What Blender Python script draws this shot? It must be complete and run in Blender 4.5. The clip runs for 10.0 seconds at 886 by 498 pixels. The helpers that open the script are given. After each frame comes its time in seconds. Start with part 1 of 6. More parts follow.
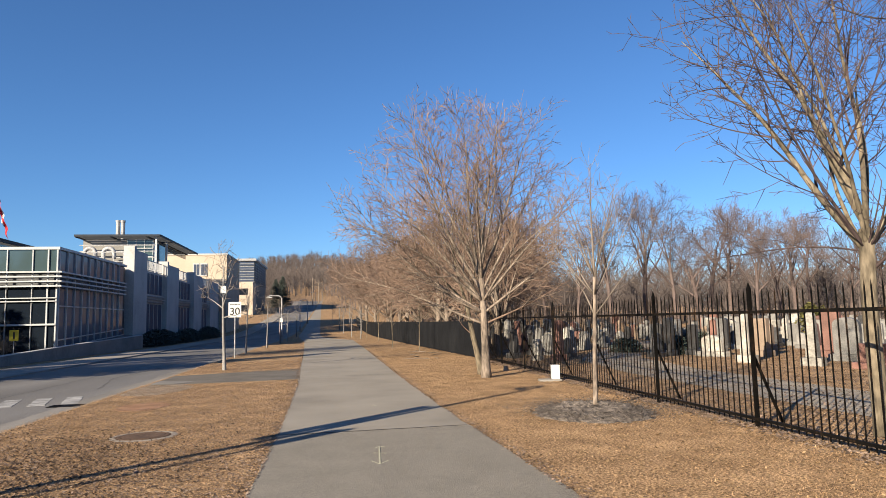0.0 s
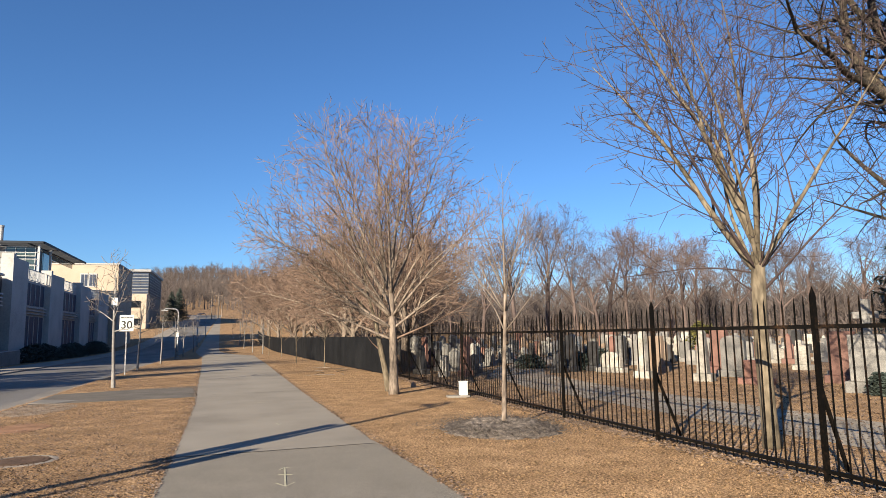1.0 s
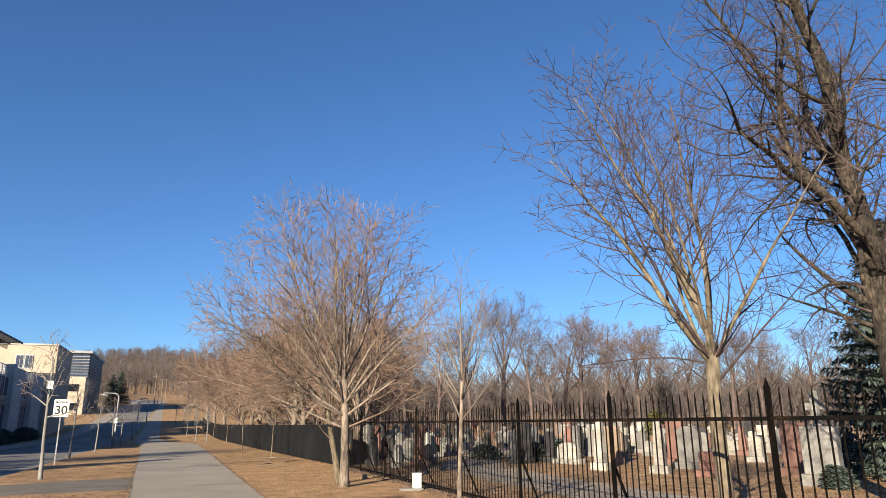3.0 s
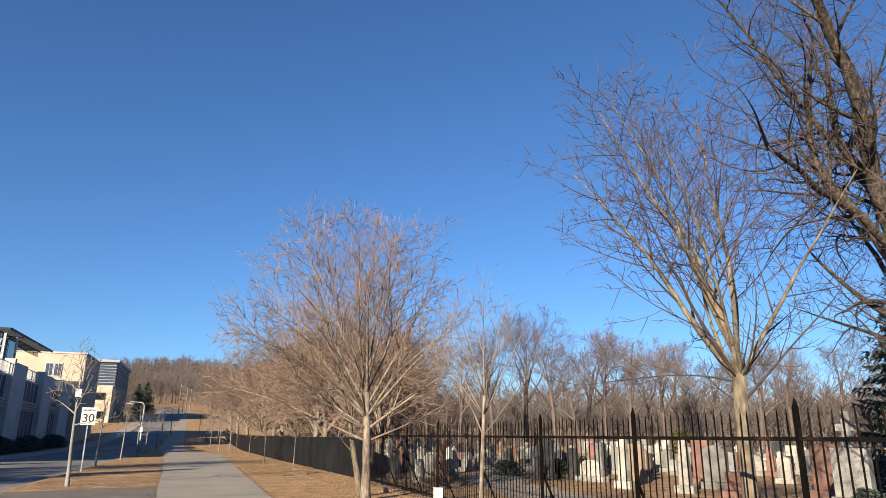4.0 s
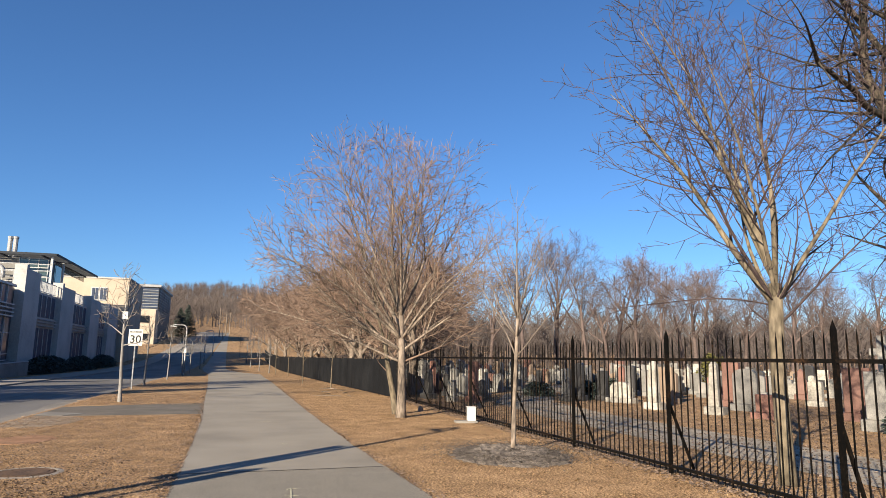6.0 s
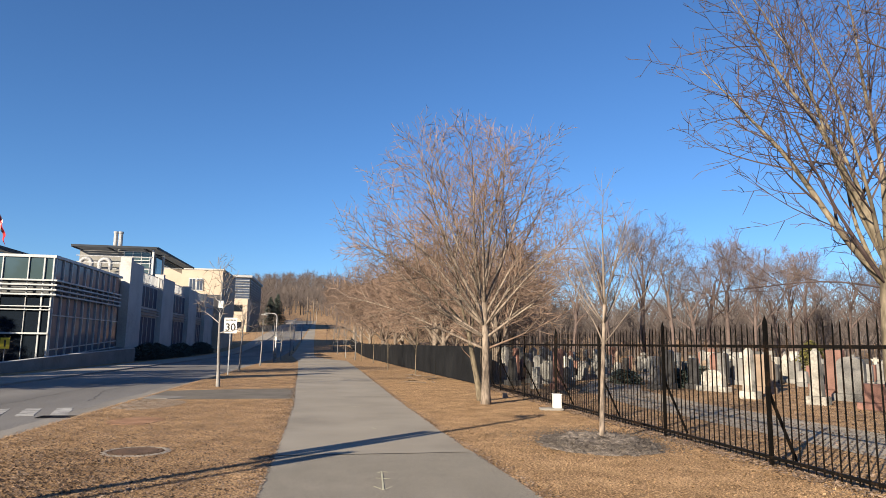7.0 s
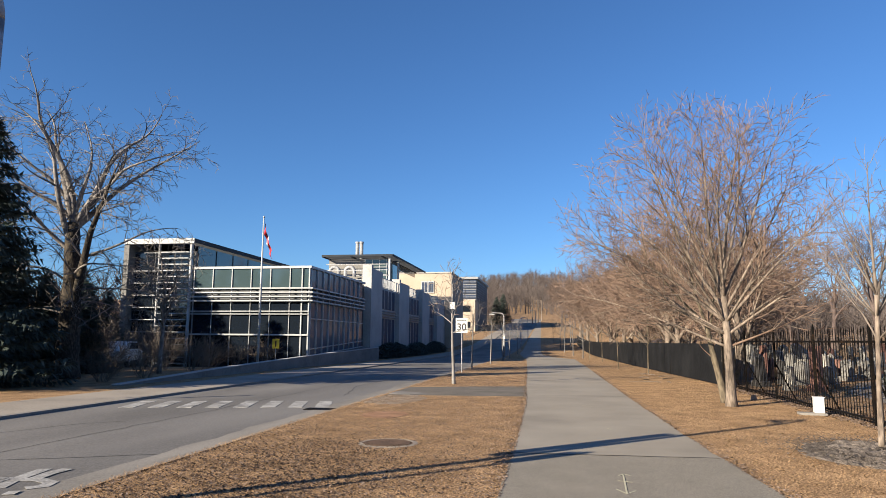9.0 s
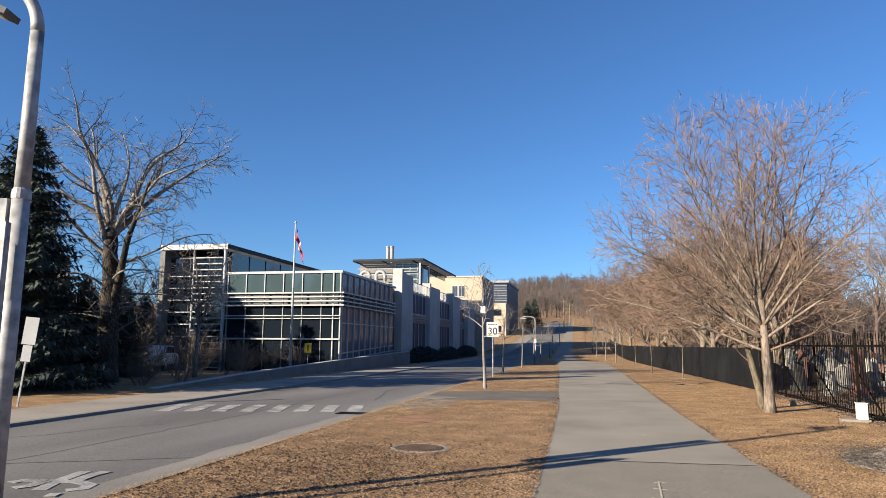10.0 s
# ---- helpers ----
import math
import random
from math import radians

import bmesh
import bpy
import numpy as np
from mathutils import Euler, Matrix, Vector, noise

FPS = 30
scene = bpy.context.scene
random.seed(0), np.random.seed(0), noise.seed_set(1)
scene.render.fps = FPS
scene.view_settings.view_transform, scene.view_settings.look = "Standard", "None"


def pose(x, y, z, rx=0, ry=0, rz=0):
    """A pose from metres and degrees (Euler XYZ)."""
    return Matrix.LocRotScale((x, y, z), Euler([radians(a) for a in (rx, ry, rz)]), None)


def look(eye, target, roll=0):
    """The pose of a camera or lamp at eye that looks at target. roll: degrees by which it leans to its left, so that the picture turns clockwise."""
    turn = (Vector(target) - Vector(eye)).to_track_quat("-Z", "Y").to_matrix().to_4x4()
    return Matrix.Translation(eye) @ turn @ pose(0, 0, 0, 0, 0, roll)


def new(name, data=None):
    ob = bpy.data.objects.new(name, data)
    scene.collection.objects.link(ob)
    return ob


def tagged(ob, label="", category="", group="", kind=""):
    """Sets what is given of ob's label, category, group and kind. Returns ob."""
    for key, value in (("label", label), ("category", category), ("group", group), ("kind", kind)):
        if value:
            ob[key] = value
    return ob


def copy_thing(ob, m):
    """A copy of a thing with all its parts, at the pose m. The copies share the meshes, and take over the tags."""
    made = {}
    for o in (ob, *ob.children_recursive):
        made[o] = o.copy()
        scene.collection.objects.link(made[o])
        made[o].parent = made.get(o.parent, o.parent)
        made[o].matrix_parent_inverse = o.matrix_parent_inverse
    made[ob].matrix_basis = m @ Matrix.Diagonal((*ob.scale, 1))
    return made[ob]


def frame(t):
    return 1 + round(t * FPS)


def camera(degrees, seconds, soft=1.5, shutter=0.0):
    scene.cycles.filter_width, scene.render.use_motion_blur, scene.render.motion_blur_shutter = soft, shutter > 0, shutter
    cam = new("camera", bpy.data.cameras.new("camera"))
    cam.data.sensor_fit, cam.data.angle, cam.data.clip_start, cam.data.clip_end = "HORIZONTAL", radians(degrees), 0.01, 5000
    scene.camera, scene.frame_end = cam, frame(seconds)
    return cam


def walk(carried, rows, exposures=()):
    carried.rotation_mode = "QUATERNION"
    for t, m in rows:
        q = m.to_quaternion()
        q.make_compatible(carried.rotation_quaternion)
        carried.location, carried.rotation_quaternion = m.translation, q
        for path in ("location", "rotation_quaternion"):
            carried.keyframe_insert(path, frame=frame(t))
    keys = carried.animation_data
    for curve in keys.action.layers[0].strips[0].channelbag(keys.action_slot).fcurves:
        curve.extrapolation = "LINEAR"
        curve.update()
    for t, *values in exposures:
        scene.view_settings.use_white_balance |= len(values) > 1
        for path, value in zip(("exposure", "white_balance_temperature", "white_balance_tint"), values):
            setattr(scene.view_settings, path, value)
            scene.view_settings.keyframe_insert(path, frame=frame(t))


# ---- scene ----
cam = camera(66.93, 10.0, soft=0.65)
# seconds, eye, yaw to the left of +y, pitch up, roll
PATH = [(0, 0.118, -0.221, 1.608, -9.25, 6.05, -1.32),
        (0.5, 0.049, -0.153, 1.612, -12.72, 5.56, -1.39),
        (1, 0.050, -0.075, 1.607, -17.26, 7.23, -0.95),
        (1.5, 0.096, -0.064, 1.632, -20.27, 8.71, -1.66),
        (2, 0.098, -0.007, 1.630, -21.67, 10.18, -0.96),
        (2.5, 0.103, 0.037, 1.618, -21.95, 12.59, -0.31),
        (2.7, 0.064, 0.016, 1.618, -21.68, 13.47, -0.48),
        (4, 0.041, -0.028, 1.618, -19.07, 15.61, 0.48),
        (4.5, 0.032, -0.033, 1.615, -18.34, 14.10, 0.56),
        (5, 0.032, -0.017, 1.617, -18.17, 12.05, 0.62),
        (6.3, -0.005, 0.000, 1.580, -14.86, 8.71, 0.80),
        (6.5, 0.001, 0.039, 1.584, -13.45, 8.39, 0.74),
        (7, -0.045, 0.035, 1.573, -9.54, 8.14, 0.87),
        (7.5, -0.063, 0.042, 1.573, -4.21, 7.75, 0.91),
        (8, -0.074, 0.066, 1.577, 2.18, 7.69, 0.36),
        (8.5, -0.115, 0.057, 1.585, 5.76, 7.76, 0.49),
        (9, -0.123, 0.081, 1.580, 9.36, 7.78, 0.43),
        (9.5, -0.130, 0.122, 1.582, 11.07, 7.93, 0.60),
        (10, -0.128, 0.104, 1.592, 11.97, 8.09, 0.40)]
walk(cam, [(t, pose(x, y, z, 90 + pitch, 0, yaw) @ pose(0, 0, 0, 0, 0, roll)) for t, x, y, z, yaw, pitch, roll in PATH], exposures=[(0, 1.45, 6150, 10), (7, 1.45, 6120, 10), (10, 1.47, 6000, 10)])

# ---- light: a low winter sun behind the walker's left shoulder, clear sky ----
SUN_AZ, SUN_EL = -134.3, 19.0
world = bpy.data.worlds.new("world")
scene.world = world
world.use_nodes = True
wn = world.node_tree
wn.nodes.clear()
sky = wn.nodes.new("ShaderNodeTexSky")
sky.sky_type = "NISHITA"
sky.sun_disc = False
sky.sun_elevation, sky.sun_rotation = radians(SUN_EL), radians(SUN_AZ)
sky.air_density, sky.dust_density, sky.ozone_density, sky.altitude = 0.95, 0.1, 6.8, 0
back = wn.nodes.new("ShaderNodeBackground")
back.inputs["Strength"].default_value = 0.053
wout = wn.nodes.new("ShaderNodeOutputWorld")
wn.links.new(sky.outputs[0], back.inputs[0])
wn.links.new(back.outputs[0], wout.inputs[0])
sun_dir = Vector((math.sin(radians(SUN_AZ)) * math.cos(radians(SUN_EL)), math.cos(radians(SUN_AZ)) * math.cos(radians(SUN_EL)), math.sin(radians(SUN_EL))))
sun_data = bpy.data.lights.new("sun", "SUN")
sun_data.energy, sun_data.angle, sun_data.color = 5.0, radians(0.5), (1.0, 0.82, 0.58)
sun = new("sun", sun_data)
sun.matrix_world = look(sun_dir * 100, (0, 0, 0))


# ---- materials ----
def surface(name, colours, scale=4.0, fine=40.0, rough=0.8, bump=0.2, bump_scale=None, metal=0.0, vary=0.0, spec=0.3, stretch=(1, 1, 1), detail=8.0, island=0.0, broad=0.55, span=(0.34, 0.66)):
    """Two or three colours mixed by a broad and a fine noise, with relief; vary shifts the value from object to object."""
    m = bpy.data.materials.new(name)
    m.use_nodes = True
    nt = m.node_tree
    b = nt.nodes["Principled BSDF"]
    link = nt.links.new
    geo = nt.nodes.new("ShaderNodeNewGeometry")
    mp = nt.nodes.new("ShaderNodeMapping")
    mp.inputs["Scale"].default_value = stretch
    link(geo.outputs["Position"], mp.inputs[0])
    n1, n2 = nt.nodes.new("ShaderNodeTexNoise"), nt.nodes.new("ShaderNodeTexNoise")
    n1.inputs["Scale"].default_value, n1.inputs["Detail"].default_value = scale, 5.0
    n2.inputs["Scale"].default_value, n2.inputs["Detail"].default_value = fine, detail
    link(mp.outputs[0], n1.inputs[0])
    link(mp.outputs[0], n2.inputs[0])
    add = nt.nodes.new("ShaderNodeMath")
    add.operation = "MULTIPLY_ADD"
    add.inputs[1].default_value = broad
    half = nt.nodes.new("ShaderNodeMath")
    half.operation = "MULTIPLY"
    half.inputs[1].default_value = 1 - broad
    link(n2.outputs[0], half.inputs[0])
    link(n1.outputs[0], add.inputs[0])
    link(half.outputs[0], add.inputs[2])
    ramp = nt.nodes.new("ShaderNodeValToRGB")
    stops = ramp.color_ramp.elements
    while len(stops) < len(colours):
        stops.new(0.5)
    for i, c in enumerate(colours):
        stops[i].position = span[0] + (span[1] - span[0]) * i / max(1, len(colours) - 1)
        stops[i].color = (*c, 1)
    link(add.outputs[0], ramp.inputs[0])
    colour = ramp.outputs[0]
    if vary:
        info = nt.nodes.new("ShaderNodeObjectInfo")
        hsv = nt.nodes.new("ShaderNodeHueSaturation")
        mr = nt.nodes.new("ShaderNodeMapRange")
        mr.inputs[3].default_value, mr.inputs[4].default_value = 1 - vary, 1 + vary
        link(info.outputs["Random"], mr.inputs[0])
        link(mr.outputs[0], hsv.inputs["Value"])
        link(colour, hsv.inputs["Color"])
        colour = hsv.outputs[0]
    if island:
        hsv = nt.nodes.new("ShaderNodeHueSaturation")
        mr = nt.nodes.new("ShaderNodeMapRange")
        mr.inputs[3].default_value, mr.inputs[4].default_value = 1 - island, 1 + island
        link(geo.outputs["Random Per Island"], mr.inputs[0])
        link(mr.outputs[0], hsv.inputs["Value"])
        link(colour, hsv.inputs["Color"])
        colour = hsv.outputs[0]
    link(colour, b.inputs["Base Color"])
    b.inputs["Roughness"].default_value, b.inputs["Metallic"].default_value = rough, metal
    b.inputs["Specular IOR Level"].default_value = spec
    if bump:
        bp = nt.nodes.new("ShaderNodeBump")
        bp.inputs["Strength"].default_value = bump
        bp.inputs["Distance"].default_value = 0.02
        n3 = nt.nodes.new("ShaderNodeTexNoise")
        n3.inputs["Scale"].default_value, n3.inputs["Detail"].default_value = bump_scale or fine, 6.0
        link(mp.outputs[0], n3.inputs[0])
        link(n3.outputs[0], bp.inputs["Height"])
        link(bp.outputs[0], b.inputs["Normal"])
    return m


def glass(name, tint, rough=0.03, mirror=0.5, ior=1.5):
    """A dark window pane: a tinted solid under a clear, reflecting face."""
    m = bpy.data.materials.new(name)
    m.use_nodes = True
    b = m.node_tree.nodes["Principled BSDF"]
    b.inputs["Base Color"].default_value = (*tint, 1)
    b.inputs["Roughness"].default_value = rough
    b.inputs["Specular IOR Level"].default_value = mirror
    b.inputs["IOR"].default_value = ior
    return m


GRASS = surface("dry_grass", [(0.062, 0.037, 0.020), (0.276, 0.179, 0.099), (0.575, 0.397, 0.228)], scale=1.6, fine=34, rough=0.95, bump=1.0, bump_scale=38, spec=0.1, detail=9.0, broad=0.25, span=(0.36, 0.64))
BLADE = surface("dry_blades", [(0.192, 0.121, 0.064), (0.318, 0.207, 0.115), (0.452, 0.31, 0.182)], scale=0.8, fine=20, rough=0.9, bump=0, spec=0.1, island=0.6)
LEAF = surface("fallen_leaves", [(0.078, 0.052, 0.038), (0.155, 0.112, 0.084), (0.27, 0.205, 0.16)], scale=8, fine=60, rough=0.85, bump=0, island=0.5)
LEAF_T = surface("tan_leaves", [(0.12, 0.076, 0.041), (0.21, 0.14, 0.077), (0.30, 0.213, 0.123)], scale=8, fine=60, rough=0.9, bump=0, spec=0.1, island=0.5)
ASPHALT = surface("path_asphalt", [(0.180, 0.163, 0.136), (0.248, 0.226, 0.189), (0.288, 0.264, 0.222)], scale=0.6, fine=160, rough=0.85, bump=0.15, bump_scale=120)
ASPHALT_OLD = surface("coarse_path_asphalt", [(0.105, 0.096, 0.080), (0.20, 0.183, 0.152), (0.305, 0.28, 0.234)], scale=2.0, fine=85, rough=0.9, bump=0.3, bump_scale=90, detail=2.0, broad=0.15, span=(0.32, 0.68))
ROADTAR = surface("road_asphalt", [(0.084, 0.081, 0.077), (0.143, 0.138, 0.131), (0.202, 0.195, 0.185)], scale=0.45, fine=70, rough=0.82, bump=0.15, bump_scale=110, stretch=(1, 0.22, 1), detail=3.0)
CONCRETE = surface("concrete", [(0.144, 0.135, 0.122), (0.209, 0.197, 0.180), (0.259, 0.245, 0.225)], scale=0.8, fine=30, rough=0.9, bump=0.25)
PAINT = surface("road_paint", [(0.105, 0.103, 0.10), (0.28, 0.278, 0.27), (0.45, 0.447, 0.435)], scale=2.2, fine=26, rough=0.8, bump=0.2)
SPRAY = surface("yellow_spray_paint", [(0.27, 0.26, 0.20), (0.40, 0.385, 0.28), (0.50, 0.48, 0.36)], scale=9, fine=60, rough=0.8, bump=0)
LINKTAR = surface("brown_link_asphalt", [(0.075, 0.066, 0.055), (0.125, 0.112, 0.094), (0.175, 0.158, 0.133)], scale=1.2, fine=70, rough=0.9, bump=0.3, detail=3.0, broad=0.4)
MULCH = surface("grey_mulch", [(0.042, 0.034, 0.028), (0.10, 0.085, 0.073), (0.185, 0.16, 0.14)], scale=7, fine=60, rough=0.95, bump=0.7, bump_scale=60, detail=3.0, broad=0.3, span=(0.36, 0.64), island=0.3)
PALEBARK = surface("pale_smooth_bark", [(0.085, 0.082, 0.08), (0.14, 0.136, 0.133), (0.20, 0.195, 0.19)], scale=3, fine=30, rough=0.85, bump=0.3, bump_scale=24, stretch=(1, 1, 0.3), vary=0.3)
# the brown stop paints sunlit glints of the fence bars into the black
IRON = surface("black_iron", [(0.003, 0.003, 0.003), (0.005, 0.0045, 0.004), (0.030, 0.017, 0.010)], scale=3, fine=30, rough=0.6, bump=0.1, spec=0.06, span=(0.38, 0.68), vary=0.3)
SCREEN = surface("black_mesh_cloth", [(0.005, 0.0055, 0.0065), (0.009, 0.0098, 0.0115), (0.016, 0.017, 0.019)], scale=0.7, fine=14, rough=0.9, bump=0.5, bump_scale=6, spec=0.08)
BARK = surface("grey_bark", [(0.055, 0.045, 0.038), (0.150, 0.122, 0.099), (0.25, 0.206, 0.168)], scale=3, fine=20, rough=0.9, bump=1.0, bump_scale=24, stretch=(1, 1, 0.3), vary=0.12, broad=0.45, span=(0.37, 0.63))
BARK_Y = surface("yellowish_bark", [(0.044, 0.037, 0.027), (0.112, 0.093, 0.066), (0.195, 0.163, 0.118)], scale=3, fine=16, rough=0.9, bump=1.0, bump_scale=20, stretch=(1, 1, 0.3), broad=0.45, span=(0.37, 0.63))
BARK_D = surface("dark_bark", [(0.011, 0.0095, 0.008), (0.032, 0.027, 0.022), (0.095, 0.078, 0.058)], scale=2.5, fine=22, rough=0.95, bump=1.0, bump_scale=16, stretch=(1, 1, 0.35), broad=0.4, span=(0.37, 0.63))
TWIG_L = surface("tan_twigs", [(0.070, 0.046, 0.034), (0.135, 0.092, 0.068), (0.215, 0.152, 0.117)], scale=1.2, fine=8, rough=0.85, bump=0, island=0.25)
TWIG = surface("reddish_twigs", [(0.080, 0.054, 0.042), (0.142, 0.099, 0.076), (0.20, 0.145, 0.112)], scale=1.2, fine=8, rough=0.85, bump=0, vary=0.18)
TWIG_D = surface("dark_twigs", [(0.026, 0.017, 0.018), (0.055, 0.039, 0.038), (0.095, 0.070, 0.064)], scale=1.2, fine=8, rough=0.85, bump=0, vary=0.15)
TWIG_P = surface("pale_twigs", [(0.085, 0.074, 0.068), (0.155, 0.139, 0.128), (0.24, 0.222, 0.208)], scale=1.2, fine=8, rough=0.85, bump=0)
BARK_S = surface("silvery_bark", [(0.07, 0.062, 0.057), (0.17, 0.156, 0.146), (0.29, 0.272, 0.258)], scale=2.2, fine=18, rough=0.85, bump=0.7, bump_scale=16, stretch=(1, 1, 0.35), broad=0.4, span=(0.37, 0.63))
TWIG_H = surface("far_twigs", [(0.044, 0.037, 0.036), (0.076, 0.063, 0.060), (0.115, 0.097, 0.090)], scale=0.05, fine=0.6, rough=0.9, bump=0)
TWIG_B = surface("brown_twigs", [(0.048, 0.036, 0.034), (0.088, 0.067, 0.062), (0.13, 0.10, 0.09)], scale=1.2, fine=8, rough=0.85, bump=0, vary=0.2)
TWIG_G = surface("grey_twigs", [(0.072, 0.061, 0.050), (0.130, 0.108, 0.090), (0.180, 0.151, 0.126)], scale=1.2, fine=8, rough=0.85, bump=0, vary=0.2)
NEEDLE = surface("spruce_needles", [(0.026, 0.039, 0.036), (0.056, 0.075, 0.066), (0.092, 0.117, 0.098)], scale=1.5, fine=14, rough=0.8, bump=0, vary=0.2)
STEEL = surface("galvanised_steel", [(0.17, 0.175, 0.185), (0.28, 0.287, 0.30), (0.38, 0.387, 0.40)], scale=5, fine=14, rough=0.6, bump=0.1, metal=0.2, broad=0.6, span=(0.38, 0.62))
WHITEMETAL = surface("white_metal", [(0.30, 0.316, 0.332), (0.37, 0.387, 0.402), (0.41, 0.427, 0.442)], scale=3, fine=30, rough=0.45, bump=0.05)
PANEL = surface("pale_concrete_panel", [(0.30, 0.298, 0.292), (0.395, 0.39, 0.382), (0.45, 0.444, 0.434)], scale=0.5, fine=9, rough=0.85, bump=0.15)
# concrete with shade put into its colour, for walls under trees and roof
BASEWALL = surface("shaded_concrete", [(0.13, 0.13, 0.127), (0.185, 0.183, 0.178), (0.23, 0.227, 0.22)], scale=0.7, fine=9, rough=0.9, bump=0.2)
SIDEWALK = surface("pavement_concrete", [(0.20, 0.178, 0.150), (0.27, 0.243, 0.208), (0.32, 0.289, 0.249)], scale=0.6, fine=20, rough=0.9, bump=0.2)
DUST = surface("dusty_asphalt", [(0.12, 0.113, 0.102), (0.19, 0.179, 0.161), (0.25, 0.234, 0.21)], scale=1.5, fine=60, rough=0.9, bump=0.2, stretch=(1, 0.3, 1))
LANE = surface("littered_lane_asphalt", [(0.16, 0.142, 0.115), (0.27, 0.242, 0.20), (0.34, 0.305, 0.252)], scale=1.6, fine=40, rough=0.9, bump=0.3)
TANBRICK = surface("tan_brick", [(0.33, 0.275, 0.218), (0.39, 0.33, 0.264), (0.43, 0.37, 0.30)], scale=0.6, fine=10, rough=0.9, bump=0.2)
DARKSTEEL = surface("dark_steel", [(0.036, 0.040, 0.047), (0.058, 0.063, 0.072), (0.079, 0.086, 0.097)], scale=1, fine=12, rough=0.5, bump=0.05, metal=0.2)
ROOFSTEEL = surface("blue_black_steel", [(0.014, 0.017, 0.024), (0.022, 0.027, 0.036), (0.034, 0.040, 0.052)], scale=1, fine=12, rough=0.6, bump=0.05, spec=0.15)
GLASS_D = glass("dark_glass", (0.009, 0.013, 0.020), mirror=0.5, ior=1.6)
GLASS_T = glass("teal_glass", (0.045, 0.070, 0.078), rough=0.06, mirror=0.5, ior=1.6)
# reflected sky is put into the next two tints; their mirror is weak
GLASS_S = glass("sky_tinted_glass", (0.095, 0.115, 0.155), rough=0.06, mirror=0.18, ior=1.5)
GLASS_B = glass("blue_window_glass", (0.050, 0.066, 0.104), rough=0.4, mirror=0.1, ior=1.2)
STONES = [surface("pale_marble", [(0.13, 0.125, 0.113), (0.255, 0.245, 0.222), (0.40, 0.383, 0.348)], scale=2, fine=14, rough=0.7, bump=0.2, vary=0.22),
          surface("grey_granite", [(0.075, 0.075, 0.073), (0.155, 0.153, 0.148), (0.24, 0.235, 0.227)], scale=2, fine=50, rough=0.6, bump=0.1, vary=0.2),
          surface("red_granite", [(0.088, 0.047, 0.038), (0.145, 0.078, 0.063), (0.195, 0.108, 0.089)], scale=2, fine=50, rough=0.55, bump=0.1, vary=0.2),
          surface("black_granite", [(0.022, 0.022, 0.024), (0.040, 0.040, 0.042), (0.065, 0.065, 0.065)], scale=2, fine=50, rough=0.4, bump=0.05, vary=0.2),
          surface("brown_sandstone", [(0.13, 0.095, 0.07), (0.19, 0.145, 0.11), (0.235, 0.185, 0.145)], scale=2, fine=30, rough=0.8, bump=0.2, vary=0.15)]
WHITE = surface("white_enamel", [(0.533, 0.533, 0.518), (0.576, 0.576, 0.562)], scale=3, fine=20, rough=0.5, bump=0)
BLACK = surface("black_paint", [(0.011, 0.011, 0.011), (0.018, 0.018, 0.018)], scale=3, fine=20, rough=0.6, bump=0)
RED = surface("red_cloth", [(0.324, 0.014, 0.022), (0.403, 0.022, 0.029)], scale=3, fine=20, rough=0.8, bump=0)
YELLOW = surface("yellow_plate", [(0.446, 0.360, 0.022), (0.504, 0.418, 0.036)], scale=3, fine=20, rough=0.5, bump=0)
RUST = surface("rusty_iron", [(0.050, 0.032, 0.022), (0.094, 0.058, 0.036), (0.137, 0.086, 0.054)], scale=5, fine=40, rough=0.9, bump=0.4)
EARTH = surface("bare_orange_earth", [(0.17, 0.088, 0.048), (0.26, 0.145, 0.082), (0.33, 0.195, 0.115)], scale=3, fine=24, rough=0.95, bump=0.6)
SAND = surface("pale_bare_earth", [(0.15, 0.118, 0.085), (0.245, 0.20, 0.15), (0.33, 0.275, 0.21)], scale=2.5, fine=40, rough=0.95, bump=0.5)
CRACK = surface("tar_seam", [(0.036, 0.036, 0.036), (0.065, 0.063, 0.061)], scale=5, fine=30, rough=0.9, bump=0)


